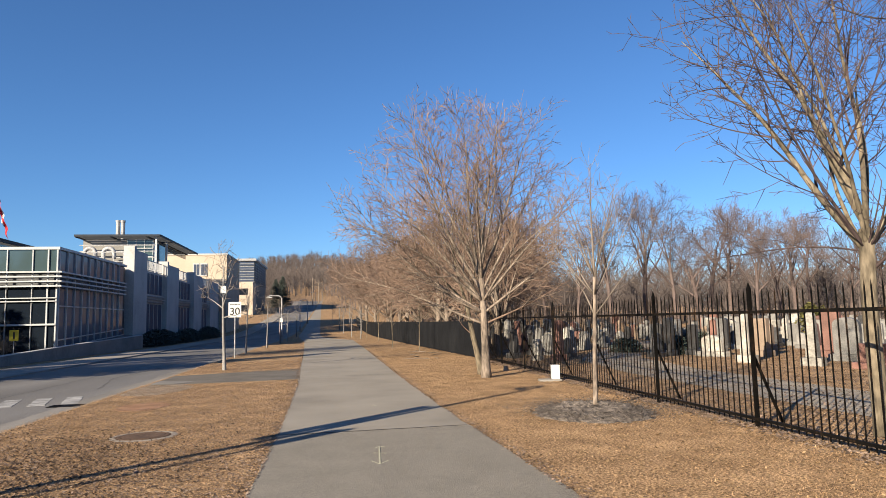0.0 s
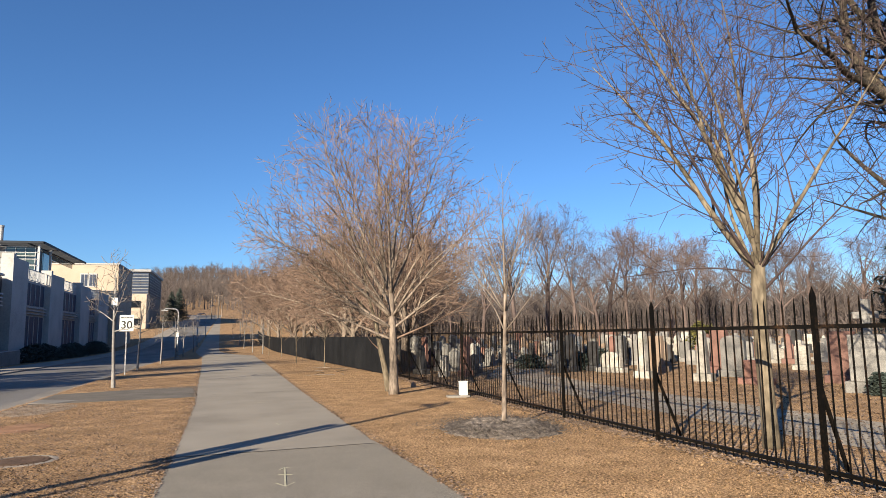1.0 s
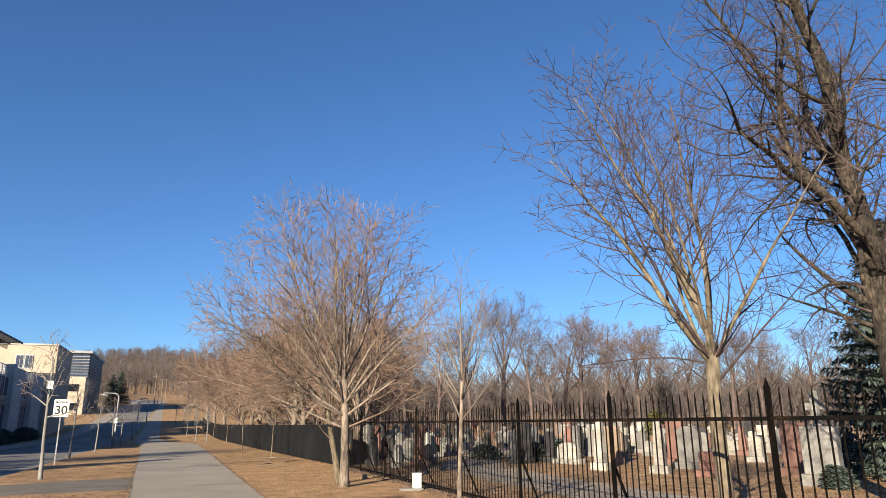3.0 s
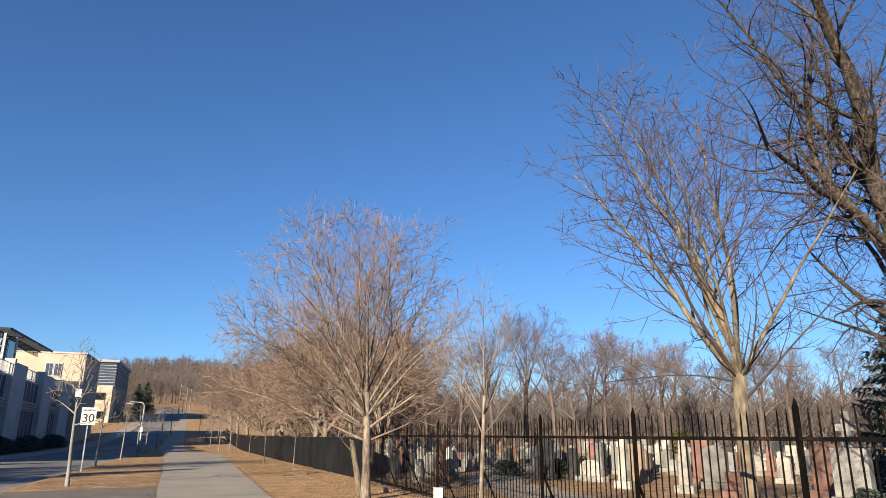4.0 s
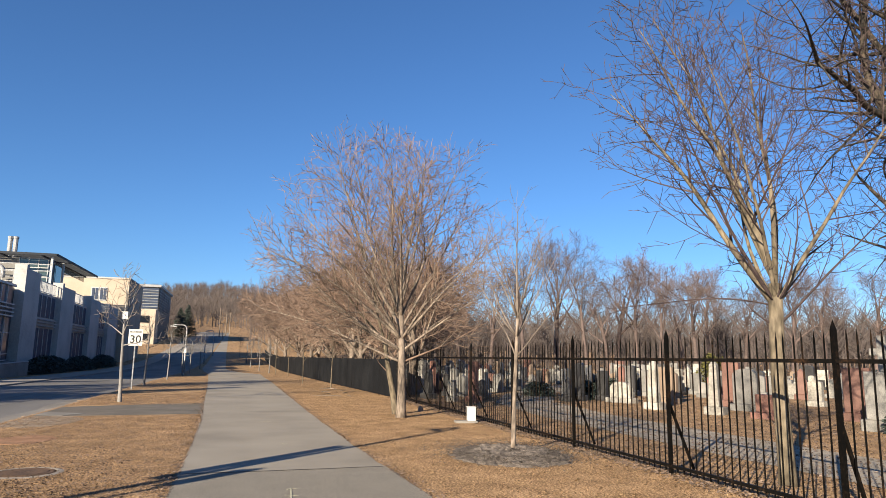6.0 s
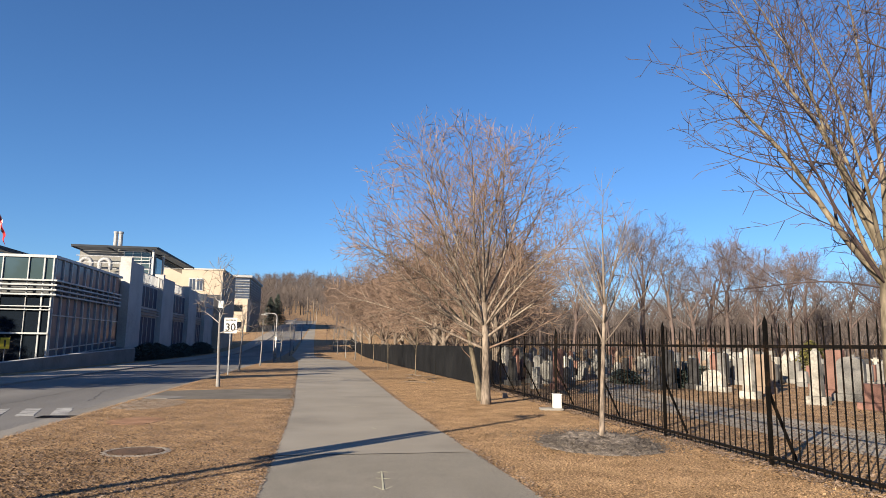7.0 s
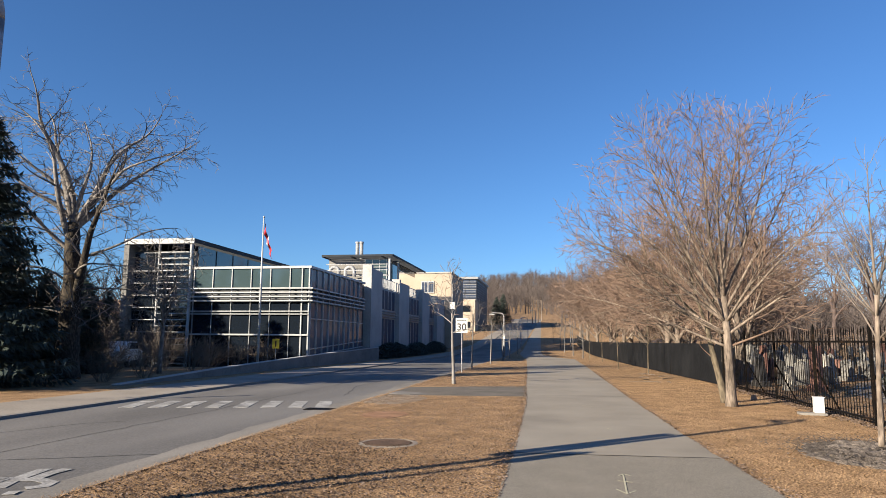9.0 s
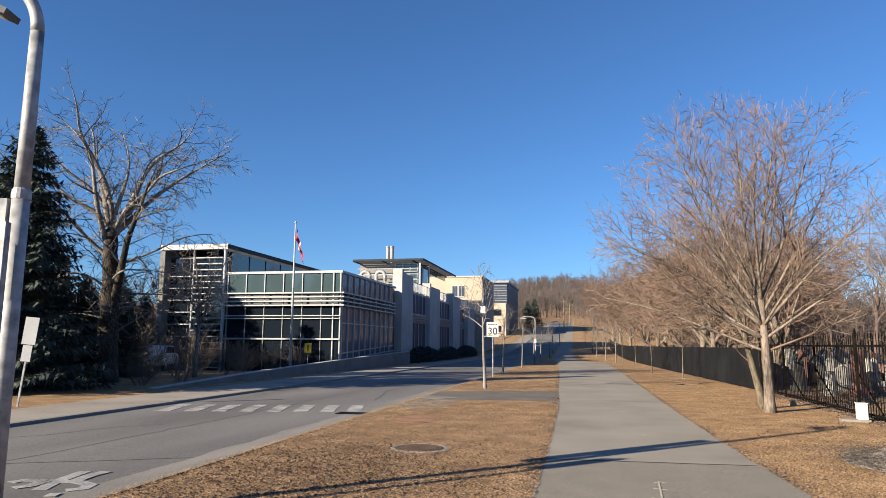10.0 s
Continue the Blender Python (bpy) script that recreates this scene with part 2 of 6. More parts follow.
# ---- builders ----
class Shape:
    """Collects vertices and faces of one mesh."""

    def __init__(self):
        self.v, self.f = [], []

    def box(self, x0, x1, y0, y1, z0, z1, m=None):
        n = len(self.v)
        c = [(x, y, z) for z in (z0, z1) for y in (y0, y1) for x in (x0, x1)]
        self.v += [tuple(m @ Vector(p)) for p in c] if m else c
        self.f += [tuple(n + i for i in q) for q in ((0, 2, 3, 1), (4, 5, 7, 6), (0, 1, 5, 4), (2, 6, 7, 3), (0, 4, 6, 2), (1, 3, 7, 5))]
        return self

    def prism(self, outline, lo, hi, axis="z"):
        """An outline (counter-clockwise) drawn out along an axis from lo to hi."""
        n, k = len(self.v), len(outline)
        put = {"z": lambda a, b, c: (a, b, c), "y": lambda a, b, c: (a, c, b), "x": lambda a, b, c: (c, a, b)}[axis]
        self.v += [put(a, b, lo) for a, b in outline] + [put(a, b, hi) for a, b in outline]
        self.f += [tuple(range(n + k - 1, n - 1, -1)), tuple(range(n + k, n + 2 * k))]
        self.f += [(n + i, n + (i + 1) % k, n + k + (i + 1) % k, n + k + i) for i in range(k)]
        return self

    def tube(self, pts, radii, k=6, closed=True):
        n, rings = len(self.v), len(pts)
        a = Vector(pts[-1]) - Vector(pts[0])
        side = a.orthogonal().normalized()
        for i, p in enumerate(pts):
            d = Vector(pts[min(i + 1, rings - 1)]) - Vector(pts[max(i - 1, 0)])
            d.normalize()
            side = (side - d * side.dot(d)).normalized()
            up = d.cross(side)
            for j in range(k):
                q = 2 * math.pi * j / k
                self.v.append(tuple(Vector(p) + (side * math.cos(q) + up * math.sin(q)) * radii[i]))
        for i in range(rings - 1):
            for j in range(k):
                b, c = n + i * k + j, n + i * k + (j + 1) % k
                self.f.append((b, c, c + k, b + k))
        if closed:
            self.f += [tuple(n + j for j in range(k - 1, -1, -1)), tuple(n + (rings - 1) * k + j for j in range(k))]
        return self

    def lathe(self, profile, k=16, at=(0, 0, 0)):
        """Rings of (radius, height) round an upright axis."""
        n = len(self.v)
        for r, z in profile:
            self.v += [(at[0] + r * math.cos(2 * math.pi * j / k), at[1] + r * math.sin(2 * math.pi * j / k), at[2] + z) for j in range(k)]
        for i in range(len(profile) - 1):
            for j in range(k):
                b, c = n + i * k + j, n + i * k + (j + 1) % k
                self.f.append((b, c, c + k, b + k))
        self.f += [tuple(n + j for j in range(k - 1, -1, -1)), tuple(n + (len(profile) - 1) * k + j for j in range(k))]
        return self

    def mesh(self, name, material, smooth=False):
        me = bpy.data.meshes.new(name)
        me.from_pydata(self.v, [], self.f)
        me.materials.append(material)
        if smooth:
            me.polygons.foreach_set("use_smooth", [True] * len(me.polygons))
        me.update()
        return me


def part(name, shape, material, parent=None, label="", smooth=False):
    ob = new(name, shape if isinstance(shape, bpy.types.Mesh) else shape.mesh(name, material, smooth))
    if parent:
        ob.parent = parent
    return tagged(ob, label) if label else ob


def bevelled(shape, width, material, name="piece", segments=2):
    """The shape's mesh with rounded edges."""
    bm = bmesh.new()
    me = shape.mesh(name, material)
    bm.from_mesh(me)
    bmesh.ops.bevel(bm, geom=bm.edges[:], offset=width, segments=segments, affect="EDGES", profile=0.5)
    bm.to_mesh(me)
    bm.free()
    return me


def thing(name, place, label, category, group="", turn=0.0):
    ob = new(name)
    ob.matrix_basis = pose(*place, 0, 0, turn)
    ob.empty_display_size = 0.2
    return tagged(ob, label, category, group)


# ---- the ground and what lies in it ----
def gz(y):
    """Height of the land: level at first, then a hill up the road."""
    if y < 70:
        return 0.0
    if y < 125:
        return 0.065 * (y - 70) ** 2 / 110
    return 1.7875 + 0.065 * (y - 125)


def hill(x, y):
    r = math.hypot(x, y)
    return gz(y) * (1.0 if x < 20 else max(0.35, 1 - (x - 20) / 60)) + (0.0 if r < 300 else 18 * min(1.0, (r - 300) / 250) ** 2 * max(0.0, 1 - abs(x + 20) / 160))


KNOTS_Y = [-400, -150, -60, -30, -15, -5] + list(range(0, 70, 5)) + list(range(70, 130, 5)) + [140, 160, 180, 200, 220, 240, 270, 300, 340, 380, 430, 480, 540, 600, 800, 1600, 3500]
KERB_L, KERB_R = -11.2, -5.1


def strip(name, edges_left, edges_right, lift, material, knots, smooth=False):
    """A ribbon on the land between two edges x(y)."""
    s = Shape()
    for y in knots:
        s.v += [(edges_left(y), y, gz(y) + lift), (edges_right(y), y, gz(y) + lift)]
    s.f = [(2 * i, 2 * i + 1, 2 * i + 3, 2 * i + 2) for i in range(len(knots) - 1)]
    return part(name, s, material)


def between(pairs):
    ys, xs = zip(*pairs)
    return lambda y: float(np.interp(y, ys, xs))


ground = Shape()
KNOTS_X = [-3500, -1200, -500, -250, -120, -70, -45, -30, -24, -18, -14, KERB_L - 0.02, KERB_L, KERB_R, KERB_R + 0.02, -3, 0, 3, 6, 9, 12, 16, 22, 30, 45, 70, 110, 170, 260, 400, 700, 1500, 3500]
for y in KNOTS_Y:
    for x in KNOTS_X:
        sunk = 0.15 if KERB_L <= x <= KERB_R and y <= 240 else 0.0
        dip = -0.55 * min(1.0, max(0.0, (-x - 16) / 8)) if 36 < y < 70 else 0.0
        ground.v.append((x, y, hill(x, y) - sunk + dip))
W = len(KNOTS_X)
ground.f = [(j * W + i, j * W + i + 1, (j + 1) * W + i + 1, (j + 1) * W + i) for j in range(len(KNOTS_Y) - 1) for i in range(W - 1)]
tagged(part("ground", ground, GRASS), "dry straw-coloured winter grass on level and rising ground", "ground", kind="structure")

ROAD_Y = [y for y in KNOTS_Y if -60 <= y <= 240]


def rz(x):
    """Height of the road, which falls towards its near edge."""
    return -0.045 - 0.055 * (x - KERB_L) / (KERB_R - KERB_L)


road = Shape()
for y in ROAD_Y:
    road.v += [(KERB_L, y, gz(y) + rz(KERB_L)), (KERB_R, y, gz(y) + rz(KERB_R))]
road.f = [(2 * i, 2 * i + 1, 2 * i + 3, 2 * i + 2) for i in range(len(ROAD_Y) - 1)]
tagged(part("road", road, ROADTAR), "grey worn asphalt road running up the hill", "road", kind="structure")


def kerb(name, x0, x1, top=0.012):
    k = Shape()
    for a, b in zip(ROAD_Y[:-1], ROAD_Y[1:]):
        n = len(k.v)
        for y in (a + 0.006, b - 0.006):
            k.v += [(x0, y, gz(y) - 0.14), (x1, y, gz(y) - 0.14), (x1 - 0.015, y, gz(y) + top), (x0 + 0.015, y, gz(y) + top)]
        k.f += [(n, n + 1, n + 2, n + 3), (n + 7, n + 6, n + 5, n + 4)] + [(n + i, n + 4 + i, n + 4 + (i + 1) % 4, n + (i + 1) % 4) for i in range(4)]
    return tagged(part(name, k, CONCRETE), "pale concrete kerb along the road", "kerb", kind="structure")


kerb("kerb_near", KERB_R - 0.05, KERB_R + 0.03, -0.05)
kerb("kerb_far", KERB_L - 0.06, KERB_L + 0.16)
tagged(strip("pavement_far", lambda y: -13.4, lambda y: KERB_L - 0.06, 0.006, SIDEWALK, ROAD_Y), "pale concrete pavement beside the road", "pavement", kind="structure")

PATH_Y = sorted(set([y for y in ROAD_Y if y >= -60] + [y + 0.5 * k for y in range(0, 66, 2) for k in range(4)]))
path_left = between([(-60, -0.7), (10, -0.72), (18, -0.85), (24, -1.1), (42, -1.75), (62, -2.6), (66, -3.0), (82, -4.2), (120, -4.7), (240, -5.0)])
path_right = between([(-60, 2.3), (6, 2.28), (12, 2.08), (20, 1.98), (42, 1.9), (62, 1.7), (66, 0.6), (72, -0.8), (82, -1.6), (120, -2.4), (240, -4.4)])
ragged = lambda edge, seed: (lambda y: edge(y) + 0.05 * noise.noise((y * 0.9, seed, 0)) + 0.03 * noise.noise((y * 3.1, seed, 5)))
tagged(strip("path", ragged(path_left, 1.0), ragged(path_right, 9.0), 0.008, ASPHALT, [10.0] + [y for y in PATH_Y if y > 10.0]), "grey asphalt footpath between strips of dry grass", "path", kind="structure")
tagged(strip("path_near", ragged(path_left, 1.0), ragged(path_right, 9.0), 0.008, ASPHALT_OLD, [y for y in PATH_Y if y < 10.0] + [10.0]), "coarse speckled older stretch of the asphalt footpath", "path", kind="structure")

DUST_Y = sorted(set([y for y in ROAD_Y if y >= -10] + [0.5 * k for k in range(0, 140)]))
for w, z in ((0.75, -0.088), (0.4, -0.084)):
    tagged(strip("gutter_dust", lambda y: KERB_R - w + 0.22 * w * noise.noise((y * 0.5, w, 3)) + 0.1 * w * noise.noise((y * 2.3, w, 7)), lambda y: KERB_R - 0.051, z, DUST, DUST_Y), "pale road dust along the grass edge", "dust", kind="structure")
side = Shape().prism([(-4.96, 19.5), (-0.8, 19.9), (-0.95, 24.6), (-5.0, 22.8)], -0.02, 0.005)
tagged(part("side_path", side, LINKTAR), "short grey asphalt link from path to road", "path", kind="structure")
sandy = Shape()
k = 60
sandy.prism([(-4.35 + (0.72 + 0.22 * noise.noise((math.cos(6.283 * i / k) * 2.2, math.sin(6.283 * i / k) * 2.2, 3))) * math.cos(6.283 * i / k), 18.2 + (1.55 + 0.5 * noise.noise((math.cos(6.283 * i / k) * 2.2, math.sin(6.283 * i / k) * 2.2, 9))) * math.sin(6.283 * i / k)) for i in range(k)], -0.02, 0.003)
tagged(part("bare_verge", sandy, SAND), "worn pale bare earth where the verge meets the road", "earth patch", kind="structure")
apron = Shape().prism([(-4.98, 19.9), (-4.3, 19.7), (-3.9, 20.3), (-4.98, 20.9)], -0.02, 0.012)
tagged(part("concrete_apron", apron, CONCRETE), "broken pale concrete edge of the link path", "pavement", kind="structure")

lane_left = between([(-60, 8.0), (10, 8.1), (18, 8.3), (24, 9.2), (30, 12.0), (38, 18.0), (60, 38.0)])
lane_right = between([(-60, 10.4), (10, 10.5), (18, 10.7), (24, 11.6), (30, 14.4), (38, 20.4), (60, 40.4)])
tagged(strip("cemetery_lane", lane_left, lane_right, 0.008, LANE, [-60, -15, 5, 10, 14, 18, 20, 22, 24, 26, 28, 30, 32, 34, 36, 38, 44, 50, 60]), "narrow grey asphalt lane inside the cemetery", "path", kind="structure")

# tar seams across the path
for y, w in ((9.97, 0.035), (20.4, 0.02), (44.0, 0.05)):
    s = Shape()
    n = 14
    for i in range(n + 1):
        x = path_left(y) + 0.05 + (path_right(y) - path_left(y) - 0.1) * i / n
        yy = y + 0.06 * noise.noise((x * 1.3, y, 0)) + 0.04 * x
        s.v += [(x, yy - w / 2, 0.0125), (x, yy + w / 2, 0.0125)]
    s.f = [(2 * i, 2 * i + 2, 2 * i + 3, 2 * i + 1) for i in range(n)]
    tagged(part("tar_seam", s, CRACK), "dark seam across the asphalt path", "seam", kind="structure")

# painted crossing, worn road mark
for i in range(8):
    x = -10.35 + 0.62 * i
    y = 14.9 + 0.21 * i
    edge = []
    for (xa, ya), (xb, yb) in zip([(x, y), (x + 0.33, y + 0.1), (x - 0.13, y + 1.8), (x - 0.46, y + 1.7)], [(x + 0.33, y + 0.1), (x - 0.13, y + 1.8), (x - 0.46, y + 1.7), (x, y)]):
        m = max(3, int(math.hypot(xb - xa, yb - ya) / 0.07))
        for k in range(m):
            px, py = xa + (xb - xa) * k / m, ya + (yb - ya) * k / m
            edge.append((px + 0.035 * noise.noise((px * 9, py * 9, i)), py + 0.05 * noise.noise((px * 7, py * 7, i + 40))))
    bar = Shape().prism(edge, rz(x) - 0.02, rz(x) + 0.005)
    tagged(part("crossing_bar", bar, PAINT), "worn white painted crossing bar on asphalt", "road marking", "crossing bars", kind="structure")


def ribbon(line, half, z, deep=0.004):
    """A flat stroke of even width along a line of points, with mitred corners."""
    pts = [Vector(q) for q in line]
    s = Shape()
    for i, q in enumerate(pts):
        d = (pts[min(i + 1, len(pts) - 1)] - pts[max(i - 1, 0)]).normalized()
        o = Vector((-d.y, d.x)) * half
        for h in (z, z - deep):
            s.v += [(q.x - o.x, q.y - o.y, h), (q.x + o.x, q.y + o.y, h)]
    for i in range(len(pts) - 1):
        a, b = 4 * i, 4 * i + 4
        s.f += [(a, b, b + 1, a + 1), (a + 2, a, a + 1, a + 3) if i == 0 else (a + 2, a + 3, b + 3, b + 2), (a, a + 2, b + 2, b), (a + 1, b + 1, b + 3, a + 3)]
    return s


n_mark = 0
for line in ([(-6.27, 6.94), (-6.43, 7.35), (-6.57, 8.03)], [(-5.96, 6.99), (-5.84, 7.12), (-5.9, 7.31), (-6.14, 7.42), (-6.58, 7.38)], [(-6.24, 7.46), (-6.3, 7.77), (-6.29, 8.07)], [(-6.62, 6.95), (-6.54, 7.1), (-6.57, 7.35)], [(-6.89, 7.19), (-6.84, 7.34), (-6.57, 7.35)], [(-5.97, 6.72), (-5.85, 6.76)]):
    n_mark += 1
    s = ribbon(line, 0.085, rz(-6.5) + 0.003 + 0.0014 * n_mark, 0.002)
    tagged(part("lane_mark", s, PAINT), "worn white painted stroke on the asphalt", "road marking", "lane mark strokes", kind="structure")
# a slanting dark line across the road, then its centre joint and cracks
for pts, w in (([(-9.8, 7.2), (-8.4, 8.0), (-7.0, 8.7), (-5.4, 9.6)], 0.022), ([(-8.1, -10), (-8.15, 6), (-8.0, 14.2), (-8.1, 26), (-8.0, 60)], 0.018), ([(-10.6, 9.5), (-9.6, 10.6), (-9.2, 12.0), (-8.3, 13.0)], 0.016), ([(-6.4, 20), (-7.2, 24), (-6.9, 30), (-7.4, 38)], 0.02)):
    s = Shape()
    line = []
    for (xa, ya), (xb, yb) in zip(pts[:-1], pts[1:]):
        m = max(2, int(math.hypot(xb - xa, yb - ya) / 0.4))
        line += [(xa + (xb - xa) * i / m, ya + (yb - ya) * i / m) for i in range(m)]
    for x, y in line:
        o = 0.10 * noise.noise((x * 1.7, y * 1.7, 2))
        s.v += [(x + o - w / 2, y + o + w * 0.3, rz(x) + 0.0045), (x + o + w / 2, y + o - w * 0.3, rz(x) + 0.0045)]
    s.f = [(2 * i, 2 * i + 1, 2 * i + 3, 2 * i + 2) for i in range(len(line) - 1)]
    tagged(part("road_line", s, CRACK), "thin dark line in the worn road", "crack", kind="structure")


# ---- the glass and concrete school across the road ----
BX, BY, TOP = -16.0, 42.4, 6.45
school = thing("school_building", (0, 0, 0), "modern two-storey school of glass, steel and grey concrete", "building")
# a solid dark block stands in for the unlit rooms behind the panes
part("dark_inside", Shape().box(-24.3, BX - 0.3, BY + 0.3, 56.2, -1.0, TOP - 0.15), DARKSTEEL, school)
part("fascia", Shape().box(-24.5, BX + 0.08, BY - 0.08, 55.4, TOP - 0.16, TOP), WHITEMETAL, school, "white metal roof edge")
# tree shade on the base walls is carried by their darker concrete colour
part("base_wall", Shape().prism([(BY - 0.3, -1.0), (56.2, -1.0), (56.2, 1.0), (BY - 0.3, 0.42)], -16.4, BX + 0.25, "x"), BASEWALL, school, "grey concrete base wall")
part("front_wall", Shape().prism([(-24.4, -1.2), (-16.4, -1.2), (-16.4, 0.42), (-24.4, -0.6)], BY - 0.3, BY + 0.05, "y"), BASEWALL, school, "grey concrete base wall")
for i in range(6):
    xa = -24.3 + 1.38 * i
    for z0, z1, g in ((4.98, 6.27, GLASS_T), (3.46, 4.06, GLASS_D), (1.95, 3.22, GLASS_D), (-0.6, 1.82, GLASS_D)):
        part("pane", Shape().box(xa + 0.05, xa + 1.33, BY + 0.02, BY + 0.05, z0, z1), g, school)
    part("mullion", Shape().box(xa - 0.03, xa + 0.03, BY - 0.05, BY + 0.06, 4.0, TOP - 0.16), WHITEMETAL, school)
    part("mullion", Shape().box(xa - 0.022, xa + 0.022, BY - 0.04, BY + 0.06, -0.6, 3.99), STEEL, school)
for x in (-16.05, -16.55):
    part("mullion", Shape().box(x - 0.04, x + 0.04, BY - 0.06, BY + 0.05, 0.3, TOP - 0.16), WHITEMETAL, school)
for z in (4.12, 4.40, 4.68, 4.95):
    part("louvre", Shape().box(-24.4, BX + 0.1, BY - 0.30, BY - 0.12, z - 0.045, z + 0.045), WHITEMETAL, school)
    part("louvre", Shape().box(BX + 0.12, BX + 0.3, BY - 0.3, 54.6, z - 0.045, z + 0.045), WHITEMETAL, school)
for z, d in ((3.24, 0.03), (3.43, 0.03), (1.88, 0.05)):
    part("transom", Shape().box(-24.4, BX + 0.02, BY - 0.14 - d, BY + 0.02, z - d, z + d), WHITEMETAL, school)
for i in range(10):
    ya = BY + 0.1 + 1.24 * i
    zb = 0.5 + 0.045 * (ya - BY)
    for z0, z1, g in ((5.0, 6.25, GLASS_S), (3.0, 4.0, GLASS_S), (zb + 0.5, 2.9, GLASS_S), (zb, zb + 0.4, GLASS_S)):
        part("pane", Shape().box(BX - 0.06, BX - 0.03, ya + 0.05, ya + 1.19, z0, z1), g, school)
    part("mullion", Shape().box(BX - 0.06, BX + 0.06, ya - 0.04, ya + 0.04, zb - 0.1, TOP - 0.16), WHITEMETAL, school)
for z, rise in ((2.95, 0.0), (0.95, 0.045), (0.5, 0.045)):
    part("transom", Shape().prism([(BY + 0.1, z - 0.035), (54.9, z - 0.035 + rise * 12.4), (54.9, z + 0.035 + rise * 12.4), (BY + 0.1, z + 0.035)], BX + 0.064, BX + 0.085, "x"), WHITEMETAL, school)
# concrete walls and glazed bays up the street
bays = [(56.4, 60.7, 8.1), (67.2, 72.6, 7.8), (79.6, 84.8, 7.7), (89.8, 96.4, 7.6)]
for i, (a, b, h) in enumerate(bays):
    part("concrete_wall", Shape().box(-16.6, BX + 0.2, a + 0.62, b, -0.2, h - 0.25), PANEL, school)
    part("concrete_pier", Shape().box(-16.5, BX + 0.32, a, a + 0.6, -0.2, h), PANEL, school)
    e = bays[i + 1][0] if i < 3 else 99.0
    part("bay_wall", Shape().box(-22, BX - 0.1, b + 0.02, e - 0.02, -0.2, 6.5), PANEL, school)
    scr = part("roof_screen", Shape().box(BX - 0.2, BX - 0.14, b + 0.1, e - 0.1, 7.44, 7.5).box(BX - 0.2, BX - 0.14, b + 0.1, e - 0.1, 6.56, 6.62), WHITEMETAL, school)
    for k in range(int((e - b) / 0.22)):
        part("slat", Shape().box(BX - 0.19, BX - 0.16, b + 0.14 + 0.22 * k, b + 0.20 + 0.22 * k, 6.622, 7.438), WHITEMETAL, scr)
    for k in range(4):
        w = (e - b - 0.8) / 4
        ya = b + 0.4 + w * k
        for z0, z1 in ((0.9, 3.6), (4.5, 6.3)):
            part("pane", Shape().box(BX - 0.1, BX - 0.06, ya + 0.1, ya + w - 0.1, z0, z1), GLASS_B, school)
            part("window_frame", Shape().box(BX - 0.1, BX - 0.02, ya + w - 0.1, ya + w + 0.0, z0, z1), WHITEMETAL, school)
    for z in (3.8, 4.05, 4.3):
        part("louvre", Shape().box(BX - 0.02, BX + 0.16, b + 0.2, e - 0.2, z - 0.04, z + 0.04), STEEL, school)
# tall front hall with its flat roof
# the hall's dim inside is likewise one dark-coloured block
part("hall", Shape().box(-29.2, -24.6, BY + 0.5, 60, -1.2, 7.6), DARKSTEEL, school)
part("hall_wall", Shape().box(-29.6, -29.22, BY - 0.2, 60, -1.2, 8.06), BASEWALL, school)
part("hall_roof", Shape().box(-29.6, -25.9, BY - 0.26, 60, 8.08, 8.40), ROOFSTEEL, school)
for i in range(40):
    part("roof_slat", Shape().box(-25.88, -24.38, BY - 0.2 + 0.44 * i, BY - 0.08 + 0.44 * i, 8.2, 8.34), ROOFSTEEL, school)
part("roof_edge", Shape().box(-24.37, -24.28, BY - 0.26, 60, 8.12, 8.40), ROOFSTEEL, school)
part("hall_fascia", Shape().box(-29.6, -24.3, BY - 0.3, BY - 0.262, 8.06, 8.42), WHITEMETAL, school)
for i in range(6):
    part("clerestory_pane", Shape().box(-24.6, -24.55, BY + 0.8 + 2.6 * i, BY + 3.2 + 2.6 * i, 6.5, 8.0), GLASS_T, school)
for i in range(20):
    z = -0.5 + 0.42 * i
    part("sun_blade", Shape().box(-26.9, -24.75, BY - 0.2, BY + 0.1, z - 0.035, z + 0.035), WHITEMETAL, school)
for i in range(9):
    z = -0.5 + 0.84 * i
    part("sun_blade", Shape().box(-29.1, -26.92, BY + 0.1, BY + 0.3, z - 0.03, z + 0.03), STEEL, school)
part("column", Shape().lathe([(0.11, -1.1), (0.11, 8.06)], 14, (-24.55, BY - 0.12, 0)), WHITEMETAL, school)
part("column", Shape().lathe([(0.08, -1.1), (0.08, 8.06)], 14, (-26.98, BY - 0.05, 0)), STEEL, school)
for i in range(3):
    part("pane", Shape().box(-29.1 + 1.5 * i, -27.7 + 1.5 * i, BY + 0.46, BY + 0.495, -1, 7.5), GLASS_D, school)
# raised roof further back
# the storey's darker concrete paints in the shade below the roof
part("upper_storey", Shape().box(-26, -19.0, 75, 80, 5, 10.9), BASEWALL, school)
for i in range(3):
    for k in range(3):
        part("stair_pane", Shape().box(-21.55 + 0.86 * i, -20.75 + 0.86 * i, 74.92, 74.97, 8.2 + 0.9 * k, 9.02 + 0.9 * k), GLASS_T, school)
for i in range(4):
    part("stair_mullion", Shape().box(-21.62 + 0.86 * i, -21.55 + 0.86 * i, 74.86, 74.98, 8.1, 10.9), WHITEMETAL, school)
for k in range(4):
    part("stair_transom", Shape().box(-21.6, -19.0, 74.82, 74.858, 8.1 + 0.9 * k, 8.18 + 0.9 * k), WHITEMETAL, school)
